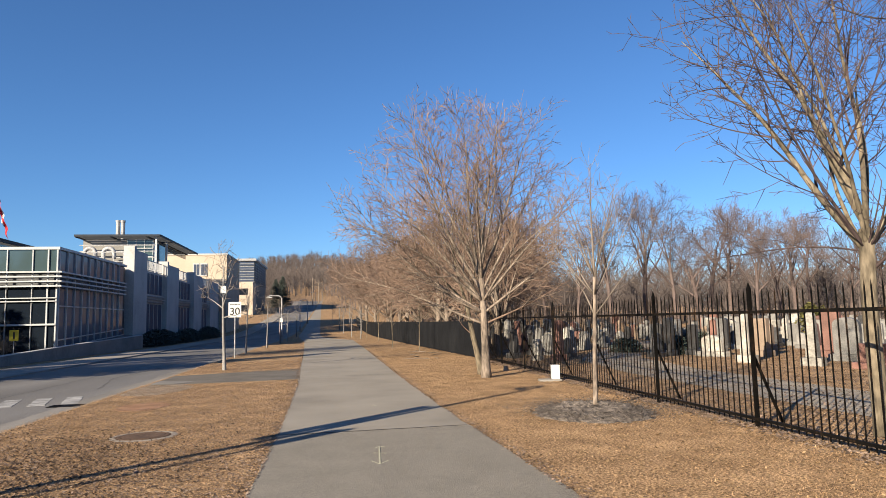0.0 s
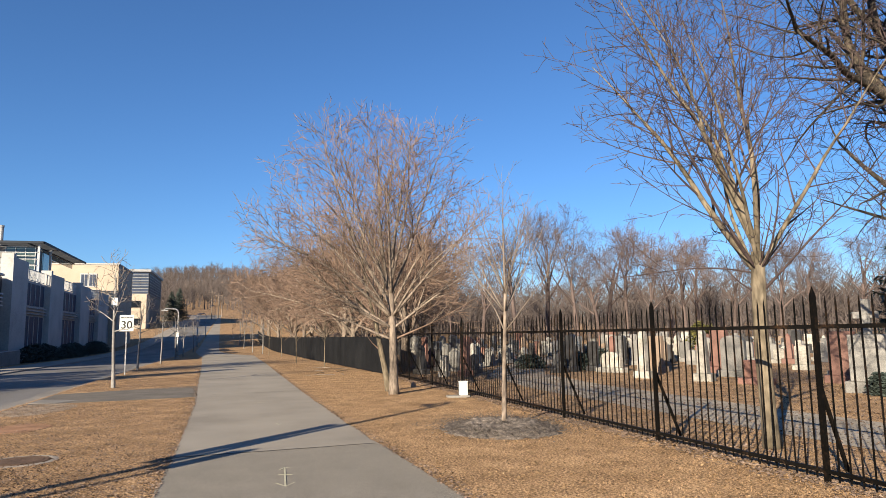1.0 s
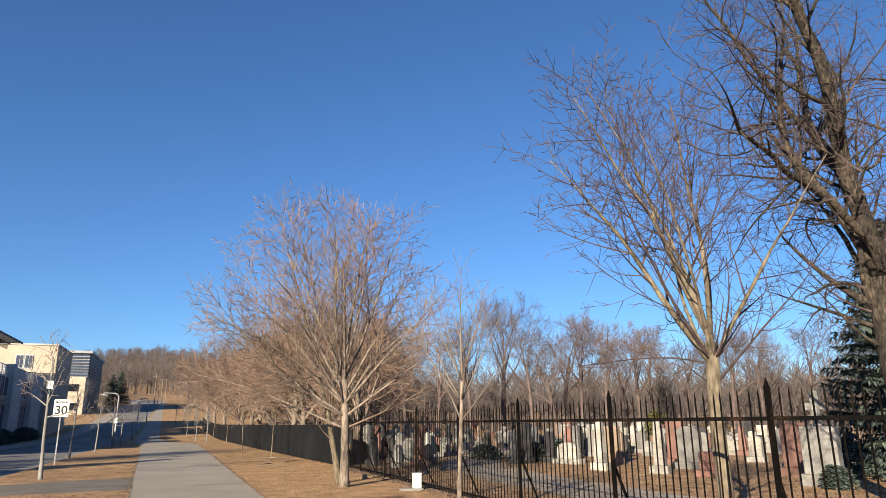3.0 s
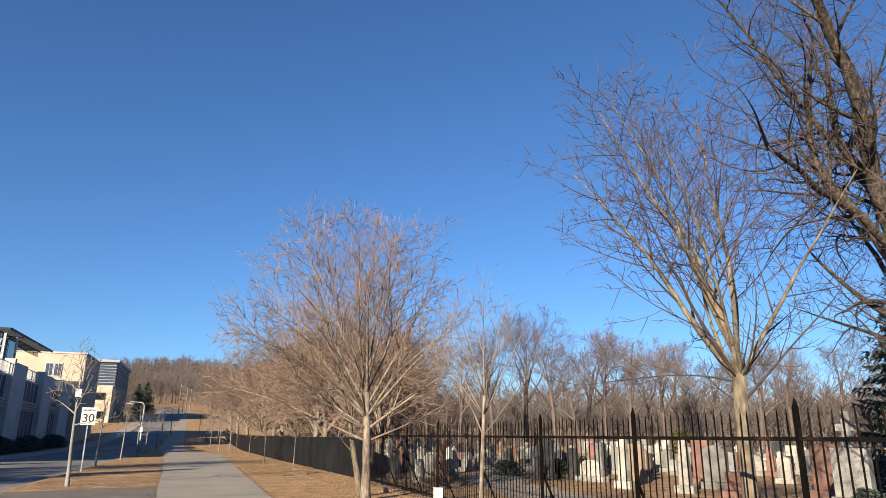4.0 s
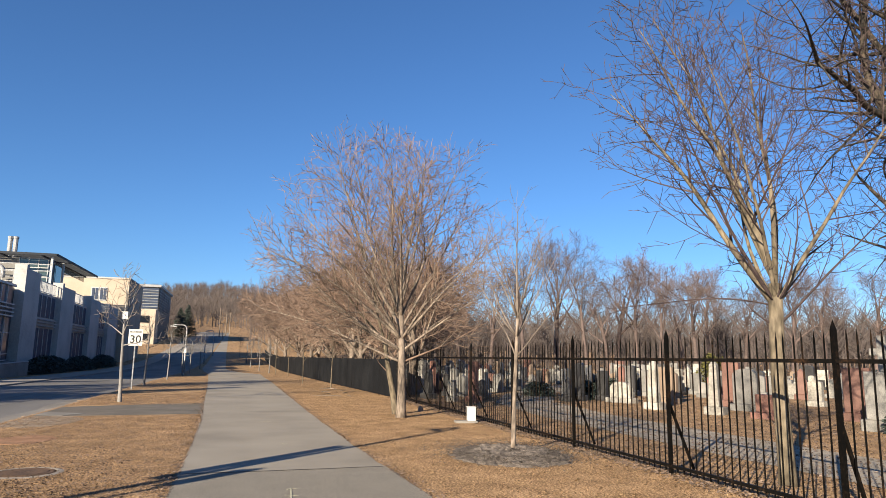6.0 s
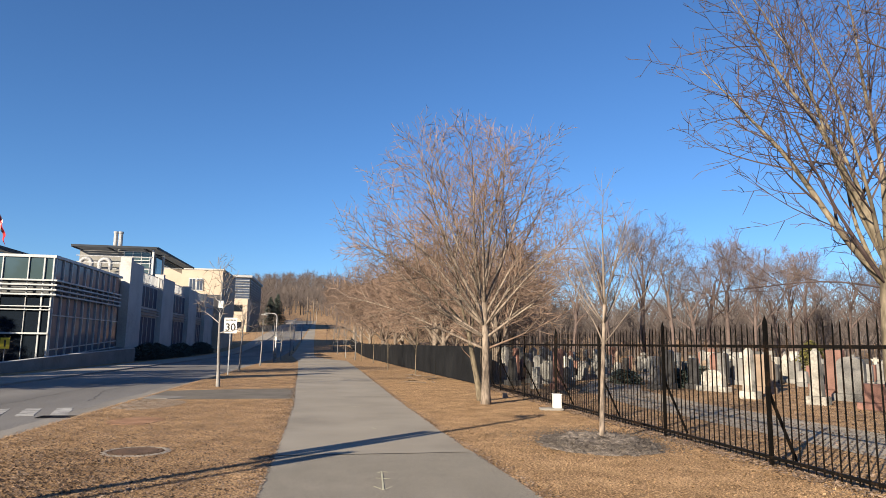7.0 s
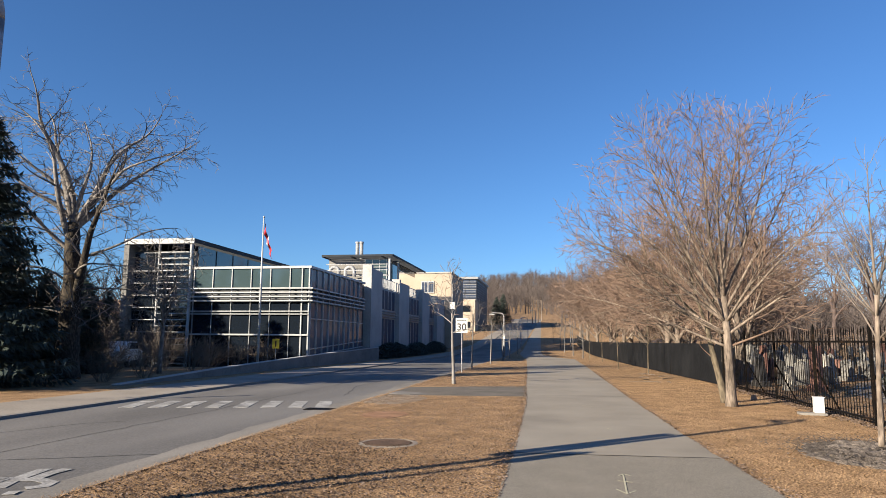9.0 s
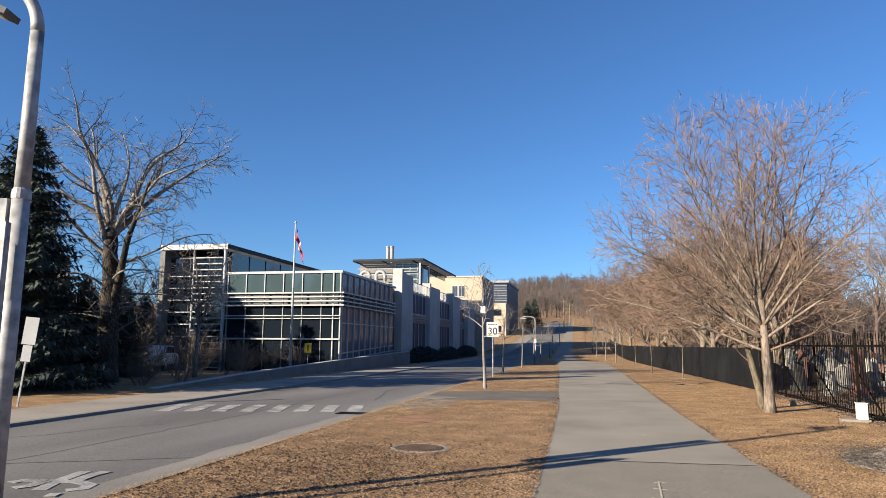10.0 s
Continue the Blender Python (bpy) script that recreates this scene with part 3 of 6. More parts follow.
for x in (-26.3, -22.9, -19.3):
    part("roof_beam", Shape().box(x - 0.09, x + 0.09, 73.6, 93, 10.98, 11.09), ROOFSTEEL, school)
for i in range(44):
    part("roof_slat", Shape().box(-26.4, -18.02, 73.62 + 0.44 * i, 73.74 + 0.44 * i, 11.094, 11.22), ROOFSTEEL, school)
part("roof_edge", Shape().box(-18.0, -17.92, 73.6, 93, 11.04, 11.26), ROOFSTEEL, school)
part("roof_edge", Shape().box(-26.4, -18.02, 73.5, 73.58, 11.04, 11.26), ROOFSTEEL, school)
for i in range(5):
    part("clerestory_pane", Shape().box(-19.4, -19.36, 80.2 + 2.5 * i, 82.5 + 2.5 * i, 10.35, 10.95), GLASS_T, school)
for i in range(2):
    part("roof_post", Shape().box(-18.6, -18.4, 74 + 4.4 * i, 74.2 + 4.4 * i, 6.4, 11.0), WHITEMETAL, school)
for i in range(4):
    part("roof_rail", Shape().box(-26, -18.5, 74.0, 74.12, 8.2 + 0.65 * i, 8.28 + 0.65 * i), STEEL, school)
for x in (-22.9, -22.4):
    part("flue", Shape().lathe([(0.22, 0), (0.22, 2.0), (0.26, 2.0), (0.26, 2.2)], 10, (x, 76.0, 10.9)), STEEL, school)
for i in range(2):
    part("clerestory_pane", Shape().box(-18.98, -18.94, 75.2 + 2.4 * i, 77.4 + 2.4 * i, 8.3, 10.8), GLASS_T, school)
for x in (-24.5, -22.7):
    arch = [(x - 0.52 * math.cos(radians(q)), 72.6, 9.2 + 0.52 * math.sin(radians(q))) for q in range(0, 181, 15)]
    part("duct", Shape().tube([(x - 0.52, 72.6, 6.5)] + arch + [(x + 0.52, 72.6, 8.6)], [0.2] * (len(arch) + 2), 14), STEEL, school, smooth=True)
for i in range(12):
    part("roof_rail_post", Shape().box(-25.4 + 0.8 * i, -25.35 + 0.8 * i, 62.0, 62.05, 6.4, 8.2), STEEL, school)
for z in (7.3, 8.15):
    part("roof_rail", Shape().box(-25.4, -16.6, 61.98, 62.06, z, z + 0.06), STEEL, school)
part("terrace", Shape().box(-25.6, -16.7, 56.3, 74.0, 6.3, 6.48), PANEL, school)
wall = Shape()
for y, z in ((20.8, 0.03), (28.0, 0.31), (34.0, 0.48), (42.0, 0.70), (54.6, 0.96)):
    wall.v += [(-14.72, y, -0.3), (-14.42, y, -0.3), (-14.42, y, z), (-14.72, y, z)]
wall.f = [(0, 1, 2, 3), (19, 18, 17, 16)] + [(4 * k + i, 4 * k + 4 + i, 4 * k + 4 + (i + 1) % 4, 4 * k + (i + 1) % 4) for k in range(4) for i in range(4)]
coping = Shape()
for y, z in ((20.8, 0.03), (28.0, 0.31), (34.0, 0.48), (42.0, 0.70), (54.6, 0.96)):
    coping.v += [(-14.735, y, z + 0.002), (-14.405, y, z + 0.002), (-14.405, y, z + 0.03), (-14.735, y, z + 0.03)]
coping.f = list(wall.f)
tagged(part("wall_coping", coping, PANEL), "pale concrete coping on the low wall", "wall", kind="structure")
tagged(part("retaining_wall", wall, BASEWALL), "low grey concrete wall along the pavement", "wall", kind="structure")
# tan brick wing and the stair tower
wing = thing("brick_wing", (0, 0, 0), "tan brick building with a flat roof up the street", "building")
part("wall", Shape().box(-27, -15.1, 99, 112, 0, 11.6), TANBRICK, wing)
part("coping", Shape().box(-27.1, -15.0, 98.9, 112.1, 11.6, 11.8), PANEL, wing)
for x in (-19.7, -18.7):
    fr = part("window_frame", Shape().box(x, x + 0.96, 98.9, 98.99, 8.6, 10.4), WHITEMETAL, wing)
    part("pane", Shape().box(x + 0.12, x + 0.44, 98.85, 98.89, 8.75, 10.25), GLASS_B, fr)
    part("pane", Shape().box(x + 0.54, x + 0.84, 98.85, 98.89, 8.75, 10.25), GLASS_B, fr)
tower = thing("stair_tower", (-2.0, 0, 0), "tower of grey metal bands and tan brick up the street", "building")
part("body", Shape().box(-25, -16.2, 160, 185, 2, 16.2), DARKSTEEL, tower)
for i in range(5):
    for k in range(4):
        part("pane", Shape().box(-24.7 + 1.7 * i, -23.1 + 1.7 * i, 159.9, 159.96, 11.64 + 1.2 * k, 12.56 + 1.2 * k), GLASS_B, tower)
    for k in range(2):
        part("side_pane", Shape().box(-16.18, -16.12, 160.6 + 4.8 * i, 164.6 + 4.8 * i, 11.6 + 2.3 * k, 13.6 + 2.3 * k), GLASS_B, tower)
part("brick_front", Shape().box(-21.5, -15.9, 154, 159.9, 2, 11.0), TANBRICK, tower)
part("roof", Shape().box(-25.6, -15.8, 159.4, 186, 16.3, 16.8), STEEL, tower)
for i in range(9):
    part("band", Shape().box(-24.8, -16.3, 159.82, 159.88, 11.36 + 0.6 * i, 11.46 + 0.6 * i), STEEL, tower)
    part("side_band", Shape().box(-16.08, -16.02, 160.2, 184.8, 11.36 + 0.6 * i, 11.46 + 0.6 * i), STEEL, tower)
for z in (4.5, 8.2):
    part("pane", Shape().box(-20.2, -17.0, 153.9, 153.98, z, z + 1.4), GLASS_D, tower)


# ---- trees ----
def grow(seed, base, aim, length, radius, levels, extra=(), crowned=True):
    """Branches of a bare tree: paths of (points, radii) per level. A level is (count, start, angle lo, hi, length lo, hi, steps, wiggle, rise, fall-off)."""
    rnd = random.Random(seed)
    out = [[] for _ in range(len(levels) + 1)]

    def limb(p, d, far, r, lv, steps, wig, rise, bears=True):
        pts, rad, dirs = [p], [r], [d]
        for i in range(steps):
            d = d + Vector((rnd.gauss(0, wig), rnd.gauss(0, wig), rnd.gauss(0, wig) + rise))
            d.normalize()
            p = p + d * (far / steps)
            pts.append(p)
            dirs.append(d)
            rad.append(r * (1 - (0.55 if lv == 0 else 0.95) * (i + 1) / steps))
        out[lv].append((pts, rad))
        if lv >= len(levels) or not bears:
            return
        count, start, a0, a1, l0, l1, st, wg, rs, fall = levels[lv]
        turn = rnd.uniform(0, 6.28)
        for j in range(max(1, round(count * rnd.uniform(0.8, 1.2)))):
            f = start + (1 - start) * (j + rnd.random()) / count
            f = min(f, 0.999)
            k = f * steps
            i = int(k)
            q = pts[i].lerp(pts[i + 1], k - i)
            ax = dirs[i + 1]
            turn += 2.4 + rnd.uniform(-0.5, 0.5)
            o = ax.orthogonal().normalized()
            o = o * math.cos(turn) + ax.cross(o) * math.sin(turn)
            an = radians(rnd.uniform(a0, a1))
            here = rad[i] + (rad[i + 1] - rad[i]) * (k - i)
            far2 = rnd.uniform(l0, l1) * (1 - fall * (f - start) / (1 - start))
            limb(q, (ax * math.cos(an) + o * math.sin(an)).normalized(), far2, max(here * rnd.uniform(0.5, 0.72), 0.0022), lv + 1, st, wg, rs)

    limb(Vector(base), Vector(aim).normalized(), length, radius, 0, 6, 0.014, 0.0, crowned)
    spine = out[0][0][0]
    for z, compass, tilt, far, r, rise in extra:
        p = min(spine, key=lambda q: abs(q.z - z)).copy()
        p.z = min(z, spine[-1].z)
        c, t = radians(compass), radians(tilt)
        limb(p, Vector((math.sin(c) * math.sin(t), math.cos(c) * math.sin(t), math.cos(t))), far, r, 1, 8, levels[0][7] * 0.8, rise)
    return out


def tubes(paths, sides, thick=1.0, least=0.0):
    """Tubes round paths, gathered fast."""
    s = Shape()
    for pts, rad in paths:
        k = sides
        n = len(s.v)
        a = (pts[-1] - pts[0])
        o = a.orthogonal().normalized()
        u = a.cross(o).normalized()
        ring = [(o * math.cos(6.2832 * j / k) + u * math.sin(6.2832 * j / k)) for j in range(k)]
        for p, r in zip(pts, rad):
            r = max(r * thick, least)
            for q in ring:
                s.v.append((p.x + q.x * r, p.y + q.y * r, p.z + q.z * r))
        for i in range(len(pts) - 1):
            for j in range(k):
                b, c = n + i * k + j, n + i * k + (j + 1) % k
                s.f.append((b, c, c + k, b + k))
    return s


def tree(place, label, paths, bark, twig, name="tree", group="", turn=0.0, least=0.003, thick=1.0, solid=2):
    """A bare tree from grown paths: the trunk with its limbs, and a crown of branches and twigs."""
    t = thing(name, place, label, "tree", group, turn)
    tr = tubes(paths[0], 10, thick)
    # flare at the foot
    for i in range(10):
        v = tr.v[i]
        tr.v[i] = (v[0] * 1.22, v[1] * 1.22, v[2] - 0.06)
    part("trunk", tr, bark, t, smooth=True)
    lim = [q for lv in paths[1:solid] for q in lv]
    part("limb_work", tubes(lim, 7, thick), bark, t, smooth=True)
    c = Shape()
    for n, lv in enumerate(paths[solid:]):
        s = tubes(lv, 3, thick, least)
        m = len(c.v)
        c.v += s.v
        c.f += [tuple(i + m for i in f) for f in s.f]
    part("crown", c, twig, t)
    return t



def ramify(seed, stem, limbs, levels, tip=0.004, spread=0.35):
    """A bare tree. stem: aim, height, radius, radius at its top; limbs: (height on the stem, compass, tilt, length, radius, rise, wiggle);
    levels: (branches a metre, first at, angle lo, hi, share of the parent's length, shortest, longest, wiggle, rise). Returns the stem and limbs, and the finer branches by level."""
    rnd = random.Random(seed)
    out = [[] for _ in range(len(levels) + 1)]

    def run(p, d, far, r, r_end, wig, rise, steps):
        pts, rad, dirs = [p], [r], [d]
        drift = Vector((rnd.gauss(0, 1), rnd.gauss(0, 1), rnd.gauss(0, 1)))
        for i in range(steps):
            drift = drift * 0.55 + Vector((rnd.gauss(0, 1), rnd.gauss(0, 1), rnd.gauss(0, 1)))
            d = (d + drift * wig + Vector((0, 0, rise))).normalized()
            p = p + d * (far / steps)
            f = (i + 1) / steps
            pts.append(p)
            dirs.append(d)
            rad.append(r + (r_end - r) * f ** (1.0 if r > 0.03 else 0.8))
        return pts, rad, dirs

    def bear(pts, rad, dirs, far, lv):
        if lv >= len(levels):
            return
        many, start, a0, a1, share, short, long, wig, rise = levels[lv]
        n = max(1, int(many * far * (1 - start) + rnd.random()))
        turn = rnd.uniform(0, 6.28)
        steps = len(pts) - 1
        for j in range(n):
            f = min(0.995, start + (1 - start) * ((j + rnd.random()) / n) ** 0.75)
            k = f * steps
            i = int(k)
            q, ax = pts[i].lerp(pts[i + 1], k - i), dirs[i + 1]
            turn += 2.4 + rnd.uniform(-0.6, 0.6)
            o = ax.orthogonal().normalized()
            o = o * math.cos(turn) + ax.cross(o) * math.sin(turn)
            an = radians(rnd.uniform(a0, a1))
            own = min(long, max(short, far * share * (1.1 - 0.55 * f))) * rnd.uniform(1 - spread, 1 + spread)
            here = rad[i] + (rad[i + 1] - rad[i]) * (k - i)
            r = max(tip, min(here * rnd.uniform(0.5, 0.72), 0.018 * own + 0.5 * tip))
            st = 2 if own < 0.3 else 3 if own < 0.7 else 4 if own < 1.2 else max(5, int(own / 0.28))
            line = run(q, (ax * math.cos(an) + o * math.sin(an)).normalized(), own, r, tip * 0.55, wig, rise * own / st, st)
            out[lv + 1].append(line[:2])
            bear(*line, own, lv + 1)

    aim, height, r0, r1 = stem
    spine = run(Vector((0, 0, -0.06)), Vector(aim).normalized(), height + 0.06, r0, r1, 0.012, 0.0, max(6, int(height / 0.3)))
    out[0].append(spine[:2])
    for z, compass, tilt, far, r, rise, wig in limbs:
        k = min(range(len(spine[0])), key=lambda q: abs(spine[0][q].z - z))
        c, t = radians(compass), radians(tilt)
        st = max(6, int(far / 0.25))
        line = run(spine[0][k], Vector((math.sin(c) * math.sin(t), math.cos(c) * math.sin(t), math.cos(t))), far, r, tip, wig, rise * far / st, st)
        out[0].append(line[:2])
        bear(*line, far, 0)
    return out


def grown_tree(place, label, paths, bark, twig, solid=1, flare=1.3, knobs=0.0, name="tree", upper=None):
    """The trunk and each main limb, then branch work and a crown of twigs, as parts of one tree; upper: the bark of the thinner limbs."""
    t = thing(name, place, label, "tree")
    for n, (pts, rad) in enumerate(paths[0]):
        if n == 0:
            rad = [rad[0] * flare, rad[1] * (1 + (flare - 1) * 0.3)] + rad[2:]
        s = Shape().tube(pts, rad, 14 if n == 0 else 9)
        if knobs:
            k = 14 if n == 0 else 9
            for i, v in enumerate(s.v):
                c = pts[i // k]
                f = 1 + knobs * noise.noise((v[0] * 5, v[1] * 5, v[2] * 2.2)) + 0.6 * knobs * noise.noise((v[0] * 14, v[1] * 14, v[2] * 5))
                s.v[i] = (c[0] + (v[0] - c[0]) * f, c[1] + (v[1] - c[1]) * f, v[2])
        part("trunk" if n == 0 else "limb", s, twig if rad[0] <= 0.032 else upper if upper and rad[0] < 0.2 else bark, t, smooth=True)
    if solid:
        tagged(part("branch_work", tubes([q for lv in paths[1:1 + solid] for q in lv], 5), bark, t, smooth=True), kind="stuff")
    tagged(part("crown", tubes([q for lv in paths[1 + solid:] for q in lv], 3), twig, t), kind="stuff")
    return t


# the large bare tree by the fence, and the leaning stem behind it
big = ramify(11, ((0.015, 0, 1), 3.0, 0.125, 0.075),
             [(3.0, 103, 2, 4.4, 0.056, 0.0, 0.016), (2.8, -77, 14, 4.7, 0.054, 0.0, 0.016), (2.6, 103, 23, 4.6, 0.050, 0.01, 0.018), (2.3, -77, 30, 5.2, 0.054, 0.0, 0.016), (2.6, -74, 22, 4.9, 0.046, 0.0, 0.016), (2.9, 108, 12, 4.4, 0.042, 0.0, 0.018),
              (2.0, -85, 47, 4.6, 0.048, 0.0, 0.018), (2.2, -72, 38, 5.0, 0.046, 0.0, 0.016), (2.7, -88, 26, 4.4, 0.038, 0.0, 0.016), (1.85, -72, 55, 4.3, 0.042, 0.0, 0.018), (1.75, -68, 61, 4.0, 0.042, 0.01, 0.018), (1.6, -80, 68, 4.1, 0.038, 0.01, 0.018), (1.7, -100, 62, 3.6, 0.036, 0.02, 0.018), (2.1, 103, 38, 4.0, 0.044, 0.01, 0.02), (2.4, 108, 30, 4.2, 0.042, 0.0, 0.02), (1.8, 100, 53, 3.2, 0.038, 0.02, 0.02), (1.45, 96, 66, 2.7, 0.032, 0.04, 0.02),
              (2.7, 13, 27, 4.1, 0.042, 0.01, 0.02), (2.1, 50, 45, 3.8, 0.038, 0.02, 0.02), (2.2, -30, 48, 4.0, 0.038, 0.02, 0.02), (2.8, 193, 25, 4.0, 0.042, 0.01, 0.02), (2.0, 160, 46, 3.7, 0.036, 0.02, 0.02), (2.1, 235, 48, 3.9, 0.036, 0.02, 0.02)],
             [(4.4, 0.22, 30, 58, 0.37, 0.6, 1.9, 0.035, 0.08), (7.0, 0.14, 26, 52, 0.47, 0.34, 1.0, 0.035, 0.14), (5.6, 0.12, 20, 42, 0.5, 0.2, 0.5, 0.03, 0.2)], tip=0.0068)
grown_tree((4.24, 18.14, 0), "large bare grey-barked tree with a wide fine-twigged crown", big, BARK, TWIG_L, knobs=0.10)
stem = ramify(12, ((-0.17, -0.1, 1), 2.1, 0.10, 0.06),
              [(2.0, -77, 20, 3.0, 0.04, 0.08, 0.03), (2.0, -77, 48, 3.2, 0.038, 0.08, 0.03), (1.9, 103, 10, 2.4, 0.035, 0.05, 0.03), (1.7, -60, 62, 2.6, 0.03, 0.05, 0.03), (1.9, 13, 35, 2.6, 0.03, 0.1, 0.03), (1.2, -77, 50, 0.7, 0.02, 0.3, 0.05), (1.3, 110, 50, 0.6, 0.02, 0.3, 0.05)],
              [(3.6, 0.25, 34, 62, 0.42, 0.4, 1.4, 0.05, 0.1), (5.5, 0.15, 32, 58, 0.42, 0.2, 0.6, 0.05, 0.12), (6.0, 0.12, 26, 50, 0.5, 0.12, 0.3, 0.05, 0.12)], tip=0.0045)
grown_tree((4.35, 19.2, 0), "bare leaning tree with stubby low shoots behind the larger one", stem, BARK_Y, TWIG_L, knobs=0.12)

# the young tree in its ring of mulch
sap = ramify(23, ((0, 0, 1), 2.3, 0.043, 0.028),
             [(2.3, 0, 2, 2.0, 0.026, 0.02, 0.02)] + [(1.65 + 0.075 * k, 137.5 * k, 44 - 2.2 * k, 2.0 - 0.04 * k, 0.015, 0.12, 0.03) for k in range(12)],
             [(6.5, 0.2, 24, 48, 0.40, 0.25, 0.8, 0.04, 0.2), (7.0, 0.15, 22, 45, 0.42, 0.12, 0.35, 0.04, 0.2)], tip=0.0036)
grown_tree((4.55, 11.0, 0), "slim young bare tree in a ring of grey mulch", sap, BARK, TWIG_G, flare=1.2, name="young_tree")

# the forked yellow-barked tree just inside the fence
ytr = ramify(31, ((-0.03, 0.02, 1), 2.7, 0.105, 0.095),
             [(2.3, -47, 29, 4.1, 0.058, -0.04, 0.022), (2.6, -50, 14, 4.5, 0.050, -0.01, 0.022), (2.6, -44, 23, 4.3, 0.033, -0.01, 0.03), (2.7, -47, 7, 4.4, 0.033, 0.0, 0.03), (2.5, -85, 32, 3.7, 0.028, 0.0, 0.03), (2.7, 133, 3, 4.2, 0.044, 0.0, 0.025), (2.4, 133, 28, 3.4, 0.040, -0.02, 0.03), (2.2, 128, 46, 2.3, 0.024, 0.05, 0.04),
              (2.65, 43, 22, 3.8, 0.034, 0.0, 0.03), (2.5, 223, 22, 3.7, 0.033, 0.0, 0.03), (2.4, -8, 34, 3.6, 0.033, 0.0, 0.03),
              (2.5, -48, 78, 2.4, 0.014, 0.03, 0.04), (2.4, 170, 48, 1.6, 0.018, 0.2, 0.05), (2.3, 90, 50, 1.3, 0.015, 0.25, 0.05), (2.3, -110, 50, 1.2, 0.015, 0.25, 0.05), (2.45, 200, 30, 1.0, 0.015, 0.25, 0.05), (2.35, 120, 40, 0.7, 0.018, 0.2, 0.06), (2.2, -60, 55, 0.6, 0.018, 0.3, 0.06)],
             [(4.4, 0.18, 28, 60, 0.38, 0.45, 1.8, 0.055, 0.22), (6.4, 0.14, 32, 62, 0.42, 0.24, 0.7, 0.08, 0.45), (4.6, 0.15, 30, 58, 0.5, 0.12, 0.28, 0.09, 0.4)], tip=0.0056)
grown_tree((7.05, 7.55, 0), "forked bare tree with yellowish bark behind the iron fence", ytr, BARK_Y, TWIG_D, solid=0, knobs=0.12)

# the old dark tree further in
dtr = ramify(81, ((-0.05, 0.06, 1), 4.0, 0.31, 0.23),
             [(3.0, -50, 30, 2.4, 0.12, 0.09, 0.07), (3.9, -50, 10, 6.4, 0.12, 0.02, 0.07), (4.0, 120, 4, 9.5, 0.17, 0.02, 0.06), (3.7, 110, 34, 7.0, 0.11, 0.06, 0.08), (4.0, -30, 4, 8.6, 0.13, 0.0, 0.06), (3.6, -47, 50, 2.3, 0.045, 0.05, 0.11), (4.0, -49, 21, 4.6, 0.085, 0.05, 0.06), (4.0, -40, 7, 8.6, 0.09, 0.0, 0.06),
              (3.9, 43, 30, 6.8, 0.09, 0.04, 0.08), (3.9, 223, 30, 6.6, 0.085, 0.04, 0.08), (3.2, -55, 80, 2.0, 0.028, -0.06, 0.12), (4.0, -20, 14, 8.8, 0.09, 0.0, 0.07), (3.5, 190, 56, 3.8, 0.05, 0.05, 0.11), (3.5, 80, 58, 4.2, 0.05, 0.05, 0.11), (4.0, 160, 14, 8.8, 0.10, 0.0, 0.08),
              (3.3, -52, 48, 2.6, 0.075, 0.32, 0.08), (3.0, -40, 62, 2.2, 0.05, 0.22, 0.1), (2.7, -62, 74, 1.8, 0.035, 0.1, 0.12), (3.8, -56, 34, 3.6, 0.06, 0.1, 0.09)],
             [(3.4, 0.12, 32, 76, 0.27, 0.7, 1.8, 0.13, 0.05), (5.0, 0.08, 32, 70, 0.45, 0.35, 1.1, 0.14, 0.12), (5.4, 0.08, 30, 66, 0.5, 0.16, 0.48, 0.13, 0.14)], tip=0.0056)
grown_tree((11.6, 7.75, 0), "old dark bare tree with heavy twisting limbs among the graves", dtr, BARK_D, TWIG_D, solid=1, flare=1.35, knobs=0.2)

